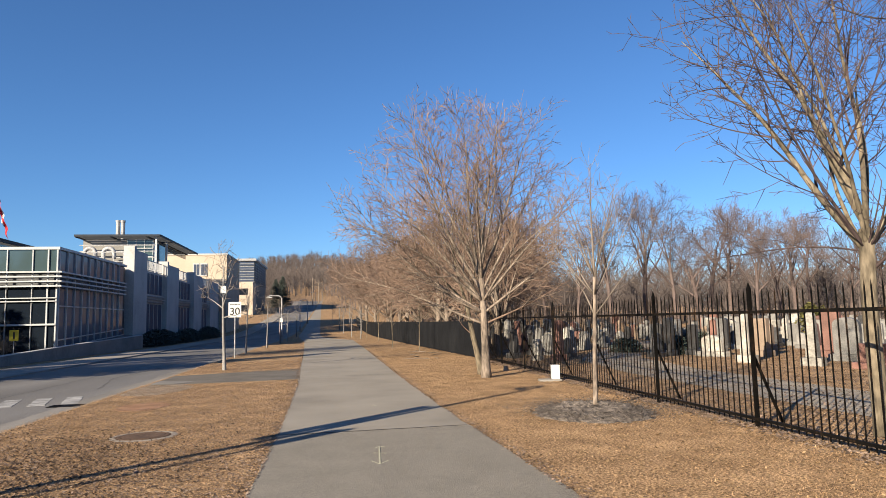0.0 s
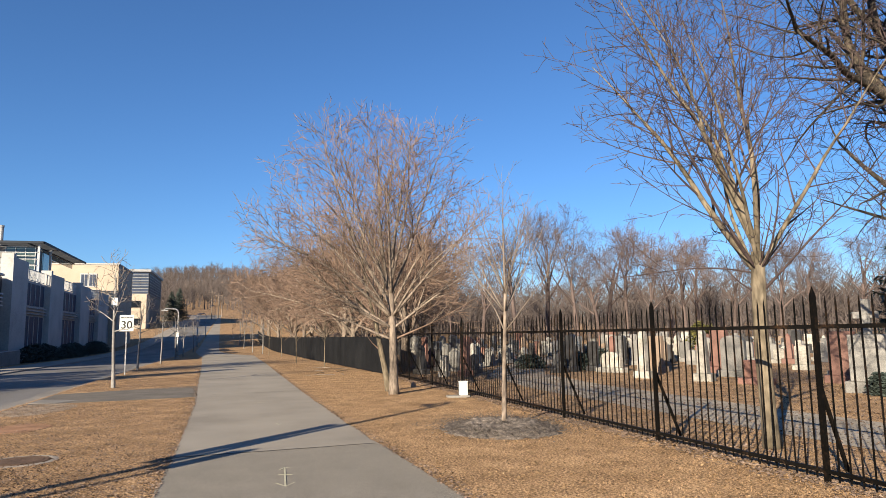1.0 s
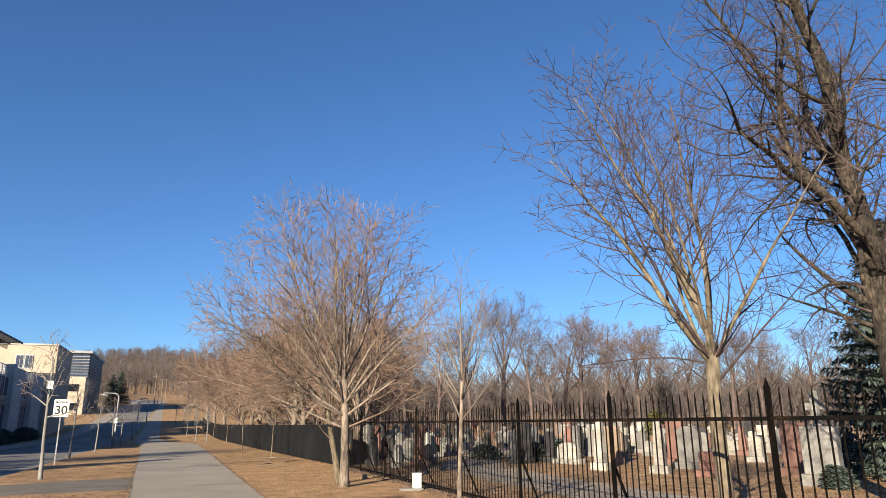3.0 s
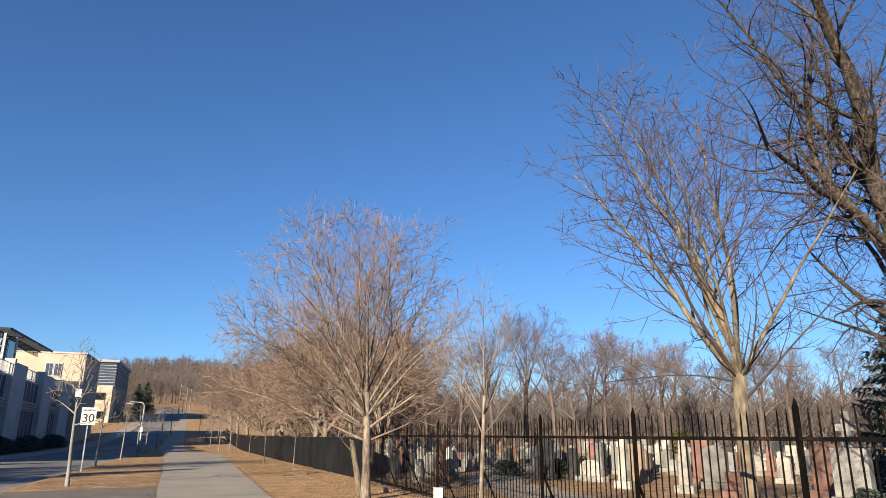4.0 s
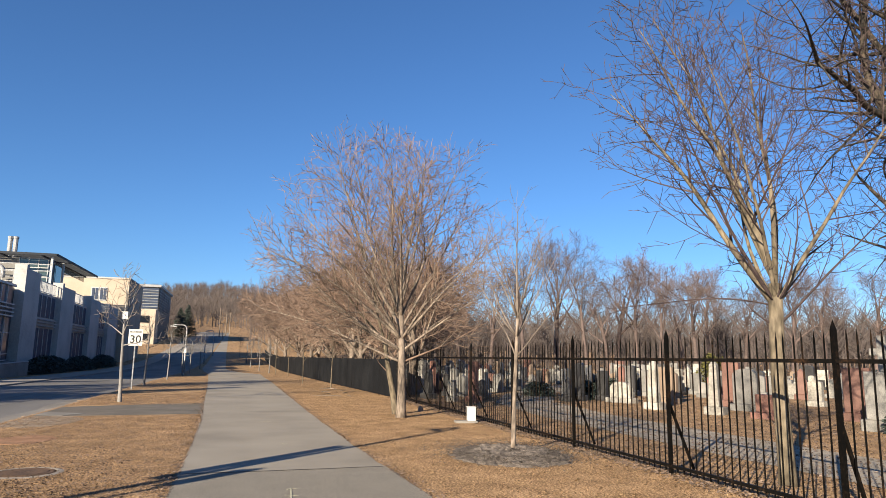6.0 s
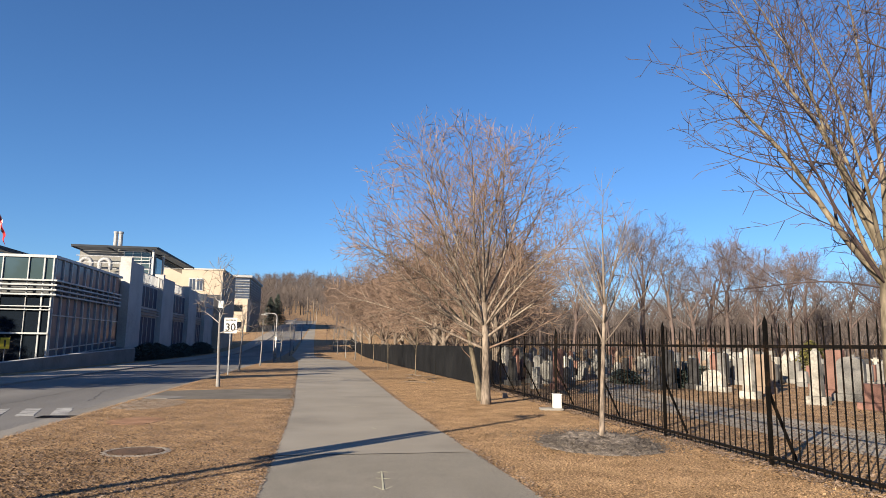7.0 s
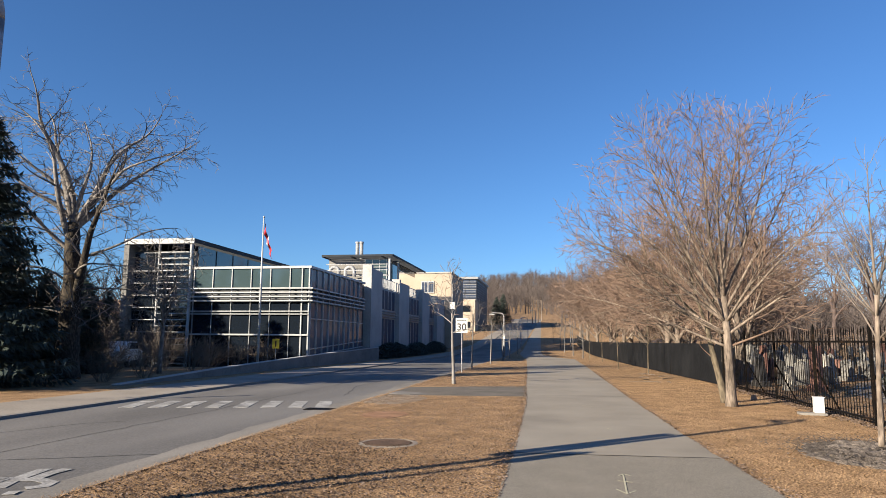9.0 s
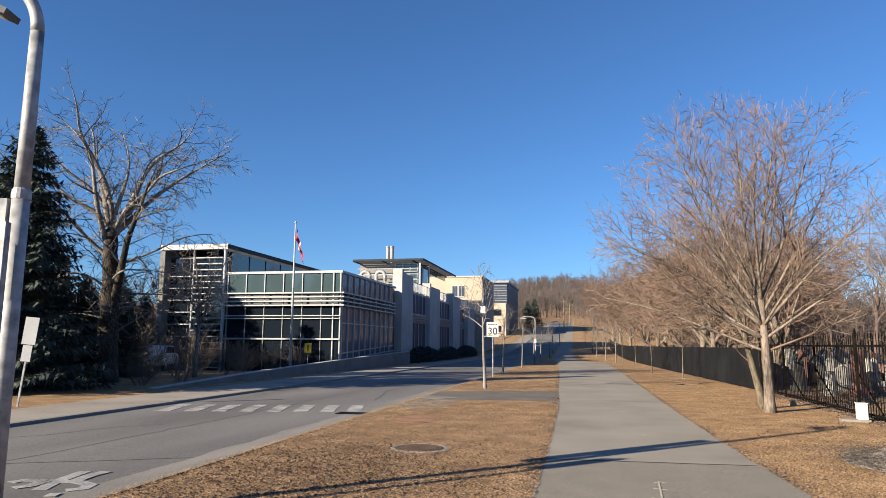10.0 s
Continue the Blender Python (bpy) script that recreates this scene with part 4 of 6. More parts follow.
# the tall bare tree across the road
ltr = ramify(57, ((-0.03, 0, 1), 6.2, 0.44, 0.26),
             [(6.1, -128, 12, 5.8, 0.16, 0.0, 0.05), (5.2, -128, 24, 6.4, 0.13, 0.0, 0.06), (6.2, 52, 3, 6.4, 0.16, 0.0, 0.04), (6.0, 52, 18, 6.3, 0.16, 0.0, 0.05), (5.8, 52, 42, 6.3, 0.12, 0.03, 0.04), (5.0, -128, 46, 5.2, 0.09, 0.05, 0.07), (4.6, 52, 62, 4.4, 0.07, 0.0, 0.07), (6.0, 52, 30, 6.4, 0.10, 0.0, 0.05), (6.1, -128, 32, 6.0, 0.10, 0.0, 0.06),
              (5.8, -38, 24, 5.6, 0.11, 0.0, 0.06), (5.8, 142, 24, 5.6, 0.11, 0.0, 0.06), (6.0, 100, 26, 5.8, 0.10, 0.0, 0.06), (3.8, -128, 56, 3.2, 0.06, 0.05, 0.08), (3.4, 60, 62, 3.4, 0.055, -0.1, 0.08), (4.0, 130, 55, 3.2, 0.055, -0.1, 0.08), (2.8, 20, 62, 2.4, 0.04, -0.15, 0.09), (2.4, -100, 66, 2.2, 0.04, -0.15, 0.09), (1.8, 80, 70, 2.2, 0.04, -0.15, 0.09), (2.2, 150, 66, 2.2, 0.04, -0.15, 0.09), (3.0, 90, 66, 2.6, 0.04, -0.12, 0.09), (0.9, -128, 7, 8.8, 0.26, 0.0, 0.035), (1.1, 52, 6, 8.0, 0.24, 0.0, 0.035)],
             [(2.3, 0.1, 30, 65, 0.32, 0.8, 2.2, 0.09, -0.12), (4.0, 0.1, 28, 62, 0.5, 0.45, 1.0, 0.10, -0.4), (4.0, 0.1, 25, 55, 0.55, 0.25, 0.6, 0.10, -0.5)], tip=0.011)
grown_tree((-19.0, 24.0, 0), "tall bare tree with pale drooping twigs beside the building", ltr, BARK_D, TWIG_P, solid=0, flare=1.25, knobs=0.18, upper=BARK_S)

# reddish bare trees along the screened fence
orchard = []
for k in range(3):
    g = grow(60 + k, (0, 0, 0), (0.05 * (k - 1), 0, 1), 2.6, 0.15,
             [(11, 0.3, 25, 70, 2.6, 4.4, 7, 0.12, 0.05, 0.2), (8, 0.2, 25, 58, 1.1, 2.0, 4, 0.13, 0.03, 0.4), (7, 0.15, 25, 58, 0.45, 1.0, 2, 0.13, 0.03, 0.4), (3, 0.1, 25, 55, 0.25, 0.5, 1, 0.1, 0.03, 0.3)])
    orchard.append(tree((8.0, 34 + 8 * k, 0), "bare reddish-twigged tree behind the screened fence", g, BARK, TWIG, group="trees along the screened fence", least=0.008))
rnd = random.Random(5)
for i, (x, y, s) in enumerate([(7.2, 29, 1.0), (7.0, 41, 1.1), (11.5, 45, 1.2), (6.8, 52, 1.2), (10, 60, 1.3), (6.2, 64, 1.2), (12, 70, 1.45), (6.0, 76, 1.35), (9, 84, 1.6), (5.6, 92, 1.5), (12, 98, 1.8), (5.2, 110, 1.7), (9.5, 118, 2.0), (14.5, 52, 1.25), (16, 62, 1.3), (19, 74, 1.5), (5.0, 132, 1.9), (11, 140, 2.2), (8.4, 36.5, 1.15), (7.3, 46.5, 1.35), (9.0, 53, 1.3), (7.6, 58.5, 1.25), (8.6, 68, 1.4), (13, 84, 1.5), (7.5, 88, 1.5), (8.6, 102, 1.6)]):
    c = copy_thing(orchard[i % 3], pose(x, y, gz(y), 0, 0, rnd.uniform(0, 360)))
    c.scale = (s * 1.2, s * 1.2, s * 1.2 * rnd.uniform(0.95, 1.12))

# the small weeping tree in front of the glazed stair
wtr = ramify(23, ((0.04, -0.02, 1), 2.6, 0.085, 0.06),
             [(2.6, -20, 6, 2.4, 0.05, -0.05, 0.07)] + [(1.5 + 0.09 * k, 137.5 * k, 26 + 3.0 * (k % 5), 2.0 + 0.16 * (k % 4), 0.034, -0.16, 0.09) for k in range(13)],
             [(5.0, 0.15, 28, 62, 0.42, 0.5, 1.3, 0.10, -0.45), (5.6, 0.1, 25, 55, 0.55, 0.35, 0.9, 0.09, -0.7), (3.6, 0.1, 20, 50, 0.6, 0.25, 0.6, 0.09, -0.7)], tip=0.0085)
weeping = grown_tree((-17.9, 28.6, 0), "small weeping bare tree with a tangle of drooping twigs", wtr, BARK_S, TWIG_P, solid=0, flare=1.2, name="young_tree")
weeping.scale = (1.2, 1.2, 1.25)

# taller dark trees at the back of the cemetery
backs = []
for k in range(3):
    g = grow(80 + k, (0, 0, 0), (0.1 * (k - 1), 0, 1), 6.0, 0.24,
             [(7, 0.5, 18, 46, 3.4, 5.6, 7, 0.14, 0.03, 0.2), (8, 0.35, 25, 55, 1.2, 2.4, 4, 0.14, 0.06, 0.3), (8, 0.3, 25, 55, 0.5, 1.2, 2, 0.14, 0.06, 0.4), (4, 0.2, 25, 55, 0.3, 0.6, 1, 0.12, 0.03, 0.3)])
    backs.append(tree((34 + 6 * k, 58 - 5 * k, 0), "tall dark bare tree at the back of the cemetery", g, TWIG_B, TWIG_B, group="cemetery trees", least=0.008))
for i, (az, r, s) in enumerate([(23.5, 62, 0.95), (26.0, 72, 1.12), (28.6, 66, 0.9), (30.8, 76, 1.1), (32.5, 70, 0.92), (34.3, 64, 0.78), (36.2, 74, 0.85), (38.0, 82, 0.95), (40.5, 76, 0.8), (43, 84, 0.9), (46, 78, 0.85), (49, 72, 0.85), (52, 78, 0.9), (55, 70, 0.9), (20.5, 84, 1.0), (18, 96, 1.1), (58, 66, 0.9), (62, 70, 0.9), (15, 110, 1.1)]):
    x, y = r * math.sin(radians(az)), r * math.cos(radians(az))
    c = copy_thing(backs[i % 3], pose(x, y, gz(y), 0, 0, rnd.uniform(0, 360)))
    c.scale = (s * 1.15, s * 1.15, s * 1.28)


# ---- iron fence ----
POSTS = [5.67 + 2.95 * k for k in range(-3, 8)]
fence = thing("iron_fence", (6.0, 0, 0), "black spear-topped iron fence with raking braces", "fence")
post_shape = Shape().box(-0.024, 0.024, -0.024, 0.024, -0.02, 1.95)
n = len(post_shape.v)
post_shape.v += [(0, 0, 2.06)]
post_shape.f = post_shape.f[:1] + post_shape.f[2:] + [(4, 5, n), (5, 7, n), (7, 6, n), (6, 4, n)]
post_mesh = post_shape.mesh("post", IRON)
brace_mesh = Shape().tube([(0.03, 0.0, 0.98), (0.60, 0.26, -0.02)], [0.024, 0.024], 4).mesh("brace", IRON)
for y in POSTS:
    part("post", post_mesh, IRON, fence).location = (0, y, 0)
    part("brace", brace_mesh, IRON, fence).location = (0, y + 0.02, 0)
for a, b in zip(POSTS[:-1], POSTS[1:]):
    for z, h in ((1.62, 0.022), (0.12, 0.02)):
        part("rail", Shape().box(-0.022, 0.022, a + 0.026, b - 0.026, z - h, z + h), IRON, fence)
pick = Shape().box(-0.007, 0.007, -0.007, 0.007, 0.04, 1.86)
n = len(pick.v)
pick.v += [(0, 0, 1.965)]
pick.f = pick.f[:1] + pick.f[2:] + [(4, 5, n), (5, 7, n), (7, 6, n), (6, 4, n)]
pick_mesh = pick.mesh("picket", IRON)
for a in POSTS[:-1]:
    for i in range(1, 21):
        o = part("picket", pick_mesh, IRON, fence)
        o.matrix_basis = pose(0.012, a + 2.95 * i / 21, 0.0, random.uniform(-0.4, 0.4), random.uniform(-0.4, 0.4), 0)

# ---- screened fence further on ----
fence_x = between([(26.3, 6.0), (50, 5.0), (75, 4.3), (110, 3.7)])
screen = thing("screened_fence", (0, 0, 0), "long low fence hung with black mesh cloth", "fence")
y, k = 26.4, 0
while y < 112:
    nx = y + 3.0
    a, b = Vector((fence_x(y), y, gz(y))), Vector((fence_x(nx), nx, gz(nx)))
    part("post", Shape().tube([a + Vector((0, 0, -0.02)), a + Vector((0, 0, 1.62))], [0.03, 0.03], 8), IRON, screen)
    s = Shape()
    for i in range(13):
        p = a.lerp(b, i / 12)
        for j in range(7):
            z = 0.04 + 1.50 * j / 6
            w = 0.03 * noise.noise((p.y * 1.4, z * 1.6, 3.0)) - 0.035
            s.v.append((p.x + w, p.y, p.z + z + (0.02 * noise.noise((p.y * 0.8, 0, 0)) if j == 6 else 0)))
    s.f = [(i * 7 + j, (i + 1) * 7 + j, (i + 1) * 7 + j + 1, i * 7 + j + 1) for i in range(12) for j in range(6)]
    part("cloth", s, SCREEN, screen, smooth=True)
    y, k = nx, k + 1


# ---- gravestones ----
def gravestone(kind, h, w, mat, mat2=None):
    """Parts of a stone: a stepped base and a slab, pillar, obelisk or cross on it."""
    mat2 = mat2 or mat
    d = min(0.24, 0.5 * w)
    wide = 0.68 if kind != "obelisk" else 0.6
    base = Shape().box(-w * wide, w * wide, -d * 0.95, d * 0.95, -0.05, 0.14 + 0.06 * h)
    z0 = 0.14 + 0.06 * h
    s = Shape()
    if kind == "round":
        k = 10
        o = [(-w / 2, z0), (w / 2, z0)] + [(w / 2 * math.cos(math.pi * i / k), h - w * 0.28 + w * 0.28 * math.sin(math.pi * i / k)) for i in range(k + 1)]
        s.prism(o, -d / 2, d / 2, "y")
    elif kind == "slab":
        s.box(-w / 2, w / 2, -d / 2, d / 2, z0, h)
    elif kind == "peak":
        s.prism([(-w / 2, z0), (w / 2, z0), (w / 2, h * 0.9), (0, h), (-w / 2, h * 0.9)], -d / 2, d / 2, "y")
    elif kind == "obelisk":
        a, b = w * 0.34, w * 0.22
        s.v = [(-a, -a, z0), (a, -a, z0), (a, a, z0), (-a, a, z0), (-b, -b, h * 0.9), (b, -b, h * 0.9), (b, b, h * 0.9), (-b, b, h * 0.9), (0, 0, h)]
        s.f = [(3, 2, 1, 0), (0, 1, 5, 4), (1, 2, 6, 5), (2, 3, 7, 6), (3, 0, 4, 7), (4, 5, 8), (5, 6, 8), (6, 7, 8), (7, 4, 8)]
    elif kind == "cross":
        s.box(-w / 2, w / 2, -d, d, z0, h * 0.62)
        s.box(-0.10, 0.10, -0.09, 0.09, h * 0.62 + 0.002, h)
        s.box(-0.27, -0.102, -0.09, 0.09, h * 0.79, h * 0.79 + 0.17)
        s.box(0.102, 0.27, -0.09, 0.09, h * 0.79, h * 0.79 + 0.17)
    return bevelled(base, 0.02, mat2, "base", 1), bevelled(s, 0.014, mat, "stone", 1)


STONE_WORD = ["pale marble", "grey granite", "red granite", "dark granite", "brown sandstone"]
KIND_WORD = {"round": "round-topped gravestone", "slab": "square gravestone", "peak": "gabled gravestone", "obelisk": "obelisk gravestone", "cross": "gravestone with a cross"}
stone_cache = {}


def put_stone(x, y, kind, h, w, m, turn):
    key = (kind, round(h, 1), round(w, 1), m)
    if key not in stone_cache:
        stone_cache[key] = gravestone(kind, round(h, 1), round(w, 1), STONES[m])
    base, slab = stone_cache[key]
    t = thing("gravestone", (x, y, gz(y)), f"{STONE_WORD[m]} {KIND_WORD[kind]} on a stone base", "gravestone", "gravestones", turn)
    part("base", base, None, t)
    part("stone", slab, None, t)


rg = random.Random(77)
for x, y, kind, h, w, m in [(14.2, 18.0, "obelisk", 1.7, 0.5, 0), (13.5, 20.2, "obelisk", 1.7, 0.5, 0), (14.3, 23.6, "round", 0.8, 0.9, 0), (17.4, 21.1, "slab", 1.6, 0.6, 2), (14.7, 16.3, "slab", 0.7, 0.7, 2), (15.0, 12.8, "cross", 2.3, 0.8, 1),
                            (17.0, 15.4, "slab", 1.5, 0.7, 2), (16.4, 19.2, "round", 1.4, 0.8, 1), (15.8, 22.8, "slab", 1.4, 0.6, 4), (18.8, 17.0, "peak", 1.5, 0.7, 0), (16.2, 10.6, "slab", 1.4, 0.7, 3), (17.6, 11.8, "round", 1.5, 0.9, 0)]:
    put_stone(x, y, kind, h, w, m, -62 + rg.uniform(-6, 6))
for row in range(13):
    for col in range(26):
        x = 12.6 + row * 2.9 + rg.uniform(-0.5, 0.5)
        y = 2.0 + col * 1.8 + row * 0.9 + rg.uniform(-0.5, 0.5)
        if rg.random() < 0.42 or (row < 3 and 9 < y < 25) or lane_left(y) - 1.0 < x < lane_right(y) + 1.0:
            continue
        put_stone(x, y, rg.choice(["round", "slab", "slab", "peak", "obelisk", "cross", "round"]), rg.choice([0.6, 0.7, 0.9, 1.0, 1.2, 1.5]), rg.choice([0.4, 0.5, 0.65]), rg.choice([0, 0, 0, 1, 1, 1, 1, 2, 3, 3, 4, 4]), -62 + rg.uniform(-8, 8))
for row in range(9):
    for col in range(11):
        x = 12.2 + col * 1.5 + rg.uniform(-0.4, 0.4)
        y = 25.5 + row * 2.1 + rg.uniform(-0.5, 0.5)
        if rg.random() < 0.5 or lane_left(y) - 0.8 < x < lane_right(y) + 0.8:
            continue
        put_stone(x, y, rg.choice(["round", "slab", "peak", "obelisk", "cross", "obelisk"]), rg.choice([0.7, 0.9, 1.2, 1.4]), rg.choice([0.35, 0.45, 0.55]), rg.choice([0, 0, 1, 1, 1, 2, 3]), -62 + rg.uniform(-8, 8))
for row in range(7):
    for col in range(9):
        x = 8.5 + col * 2.6 + rg.uniform(-0.6, 0.6)
        y = 30 + row * 4.2 + rg.uniform(-0.8, 0.8)
        if rg.random() < 0.25 or lane_left(y) - 1.0 < x < lane_right(y) + 1.0:
            continue
        put_stone(x, y, rg.choice(["round", "slab", "peak", "obelisk", "cross"]), rg.choice([0.8, 1.0, 1.2, 1.6]), rg.choice([0.45, 0.55, 0.7]), rg.choice([0, 0, 1, 1, 2, 3]), -62 + rg.uniform(-8, 8))

for row in range(10):
    for col in range(16):
        x = 11.2 + col * 1.15 + 0.3 * row + rg.uniform(-0.3, 0.3)
        y = 27.0 + row * 1.9 + rg.uniform(-0.4, 0.4)
        if rg.random() < 0.45 or lane_left(y) - 0.7 < x < lane_right(y) + 0.7:
            continue
        put_stone(x, y, rg.choice(["round", "slab", "peak", "obelisk", "slab"]), rg.choice([0.7, 0.9, 1.0, 1.4]), rg.choice([0.3, 0.4, 0.5]), rg.choice([0, 1, 1, 1, 2, 3, 3, 4]), -62 + rg.uniform(-8, 8))

for row in range(11):
    for col in range(9):
        x = 7.5 + col * 0.95 + rg.uniform(-0.25, 0.25)
        y = 24.5 + row * 1.75 + rg.uniform(-0.4, 0.4)
        if rg.random() < 0.35 or lane_left(y) - 0.6 < x < lane_right(y) + 0.6:
            continue
        put_stone(x, y, rg.choice(["round", "slab", "peak", "obelisk", "slab"]), rg.choice([0.6, 0.8, 0.9, 1.2, 1.5]), rg.choice([0.3, 0.4, 0.5]), rg.choice([1, 1, 1, 2, 3, 3, 4, 0]), -62 + rg.uniform(-8, 8))


# ---- conifers ----
def spruce(seed, h, r, name="spruce", droop=0.25):
    """Trunk and a crown of drooping boughs set with sprays of needles."""
    rnd = random.Random(seed)
    s = Shape()
    z = 0.25
    while z < h - 0.15:
        reach = r * (1 - z / h) ** 0.85 * rnd.uniform(0.8, 1.12) + 0.12
        a = rnd.uniform(0, 6.283)
        steps = max(3, int(reach / 0.13))
        for i in range(1, steps + 1):
            f = i / steps
            px, py, pz = math.cos(a) * reach * f, math.sin(a) * reach * f, z - droop * reach * f + 0.22 * reach * f * f
            for k in range(6):
                b = a + rnd.uniform(-1.2, 1.2)
                g = rnd.uniform(0.12, 0.28) * (0.6 + 0.4 * h / 8)
                w = g * 0.26
                dz = rnd.uniform(-0.26, 0.12)
                n = len(s.v)
                s.v += [(px - math.sin(b) * w, py + math.cos(b) * w, pz), (px + math.sin(b) * w, py - math.cos(b) * w, pz + rnd.uniform(-0.03, 0.03)), (px + math.cos(b) * g, py + math.sin(b) * g, pz + dz)]
                s.f.append((n, n + 1, n + 2))
        z += rnd.uniform(0.008, 0.03) * h / 8 * 1.1
    return s


def conifer(place, seed, h, r, label):
    t = thing("spruce", place, label, "tree", "spruces")
    part("trunk", Shape().tube([(0, 0, -0.05), (0, 0, h * 0.5), (0, 0, h)], [0.022 * h, 0.013 * h, 0.01], 8), BARK_D, t)
    part("crown", spruce(seed, h, r), NEEDLE, t)
    return t


near_spruce = conifer((-18.1, 18.4, 0), 1, 8.9, 3.0, "dark green spruce with boughs to the ground")
conifer((-20.9, 19.6, 0), 2, 7.4, 2.4, "dark green spruce with boughs to the ground")
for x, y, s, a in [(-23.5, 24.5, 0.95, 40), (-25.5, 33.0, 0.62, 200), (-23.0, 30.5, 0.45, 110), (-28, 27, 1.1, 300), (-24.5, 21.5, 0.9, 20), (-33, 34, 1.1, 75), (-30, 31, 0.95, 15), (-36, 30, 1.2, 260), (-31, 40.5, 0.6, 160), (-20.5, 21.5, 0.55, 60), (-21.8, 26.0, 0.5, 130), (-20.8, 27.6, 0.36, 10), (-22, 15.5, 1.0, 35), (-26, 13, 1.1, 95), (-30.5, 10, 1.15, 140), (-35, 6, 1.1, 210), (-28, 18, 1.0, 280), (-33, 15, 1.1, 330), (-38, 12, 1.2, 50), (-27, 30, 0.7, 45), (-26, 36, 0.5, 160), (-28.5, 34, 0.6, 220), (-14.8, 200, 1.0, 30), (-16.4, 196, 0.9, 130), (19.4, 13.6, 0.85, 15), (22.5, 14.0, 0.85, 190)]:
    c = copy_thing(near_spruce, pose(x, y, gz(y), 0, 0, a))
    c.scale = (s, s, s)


# ---- bare shrubs and hedges ----
def shrub(place, seed, h, label, stems=14):
    t = thing("shrub", place, label, "shrub", "bare shrubs")
    rnd = random.Random(seed)
    c = Shape()
    for k in range(stems):
        g = grow(seed * 50 + k, (rnd.uniform(-0.15, 0.15), rnd.uniform(-0.15, 0.15), 0), (rnd.uniform(-0.8, 0.8), rnd.uniform(-0.8, 0.8), 1), h * rnd.uniform(0.7, 1.05), 0.012, [(7, 0.25, 20, 45, 0.2 * h, 0.5 * h, 3, 0.1, 0.05, 0.3), (3, 0.2, 20, 45, 0.1 * h, 0.25 * h, 2, 0.1, 0.03, 0.3)])
        for lv in g:
            q = tubes(lv, 3, 1.0, 0.005)
            n = len(c.v)
            c.v += q.v
            c.f += [tuple(i + n for i in f) for f in q.f]
    part("crown", c, TWIG_G, t)
    return t


bush = shrub((-18.3, 40.3, -0.2), 3, 1.7, "bare pale-stemmed shrub in front of the glass wall", 20)
for x, y, s in [(-20.2, 40.6, 0.9), (-22.4, 40.8, 1.15), (-25.2, 38.0, 1.5), (-27.0, 36.0, 1.6), (-21.4, 30.0, 1.4), (-25.0, 40.6, 1.5), (-26.4, 40.2, 1.7), (-21.2, 27.5, 1.5), (-16.4, 22.6, 0.8), (-16.6, 25.4, 0.9), (-17.4, 30.6, 1.0), (-19.6, 31.4, 1.2), (-18.2, 33.6, 0.9)]:
    c = copy_thing(bush, pose(x, y, -0.2, 0, 0, rnd.uniform(0, 360)))
    c.scale = (s, s, s)


def leafy(seed, lx, ly, h, count, size):
    """A clipped mass of small leaves."""
    rnd = random.Random(seed)
    s = Shape()
    for _ in range(count):
        u, v, w = rnd.uniform(-1, 1), rnd.uniform(-1, 1), rnd.random()
        f = (1 - 0.5 * w ** 3)
        x, y, z = u * lx * f, v * ly * f, w * h * (0.85 + 0.2 * noise.noise((u * lx, v * ly, 1)))
        a, b = rnd.uniform(0, 6.28), rnd.uniform(-0.8, 0.8)
        d1 = Vector((math.cos(a), math.sin(a), b)).normalized() * size
        d2 = Vector((-math.sin(a), math.cos(a), rnd.uniform(-0.8, 0.8))).normalized() * size * 0.6
        n = len(s.v)
        p = Vector((x, y, z))
        s.v += [tuple(p - d1), tuple(p + d2), tuple(p + d1), tuple(p - d2)]
        s.f.append((n, n + 1, n + 2, n + 3))
    return s


for y, l in ((60.5, 5.0), (71.5, 4.2), (83, 5.0)):
    hd = thing("hedge", (-14.6, y, gz(y)), "dark clipped evergreen hedge below the concrete walls", "hedge", "hedges")
    part("leaves", leafy(int(y), 0.75, l, 1.5, 5000, 0.09), NEEDLE, hd)
for x, y, w, h in ((13.9, 25.7, 0.5, 0.9), (16.4, 28.4, 0.6, 1.0), (12.9, 28.2, 0.6, 0.7), (14.7, 12.2, 0.3, 0.6), (17.9, 8.8, 0.7, 1.3)):
    db = thing("shrub", (x, y, 0), "dark rounded evergreen shrub among the graves", "shrub", "cemetery shrubs")
    part("leaves", leafy(int(x * 10), w, w, h, 1500, 0.07), NEEDLE, db)
gs = thing("shrub", (24.6, 31.2, 0), "yellow-green evergreen shrub among the graves", "shrub")
part("leaves", leafy(9, 0.7, 0.7, 2.3, 1800, 0.1), surface("olive_leaves", [(0.05, 0.05, 0.015), (0.11, 0.105, 0.03), (0.17, 0.155, 0.05)], scale=3, fine=20, rough=0.8, bump=0), gs)


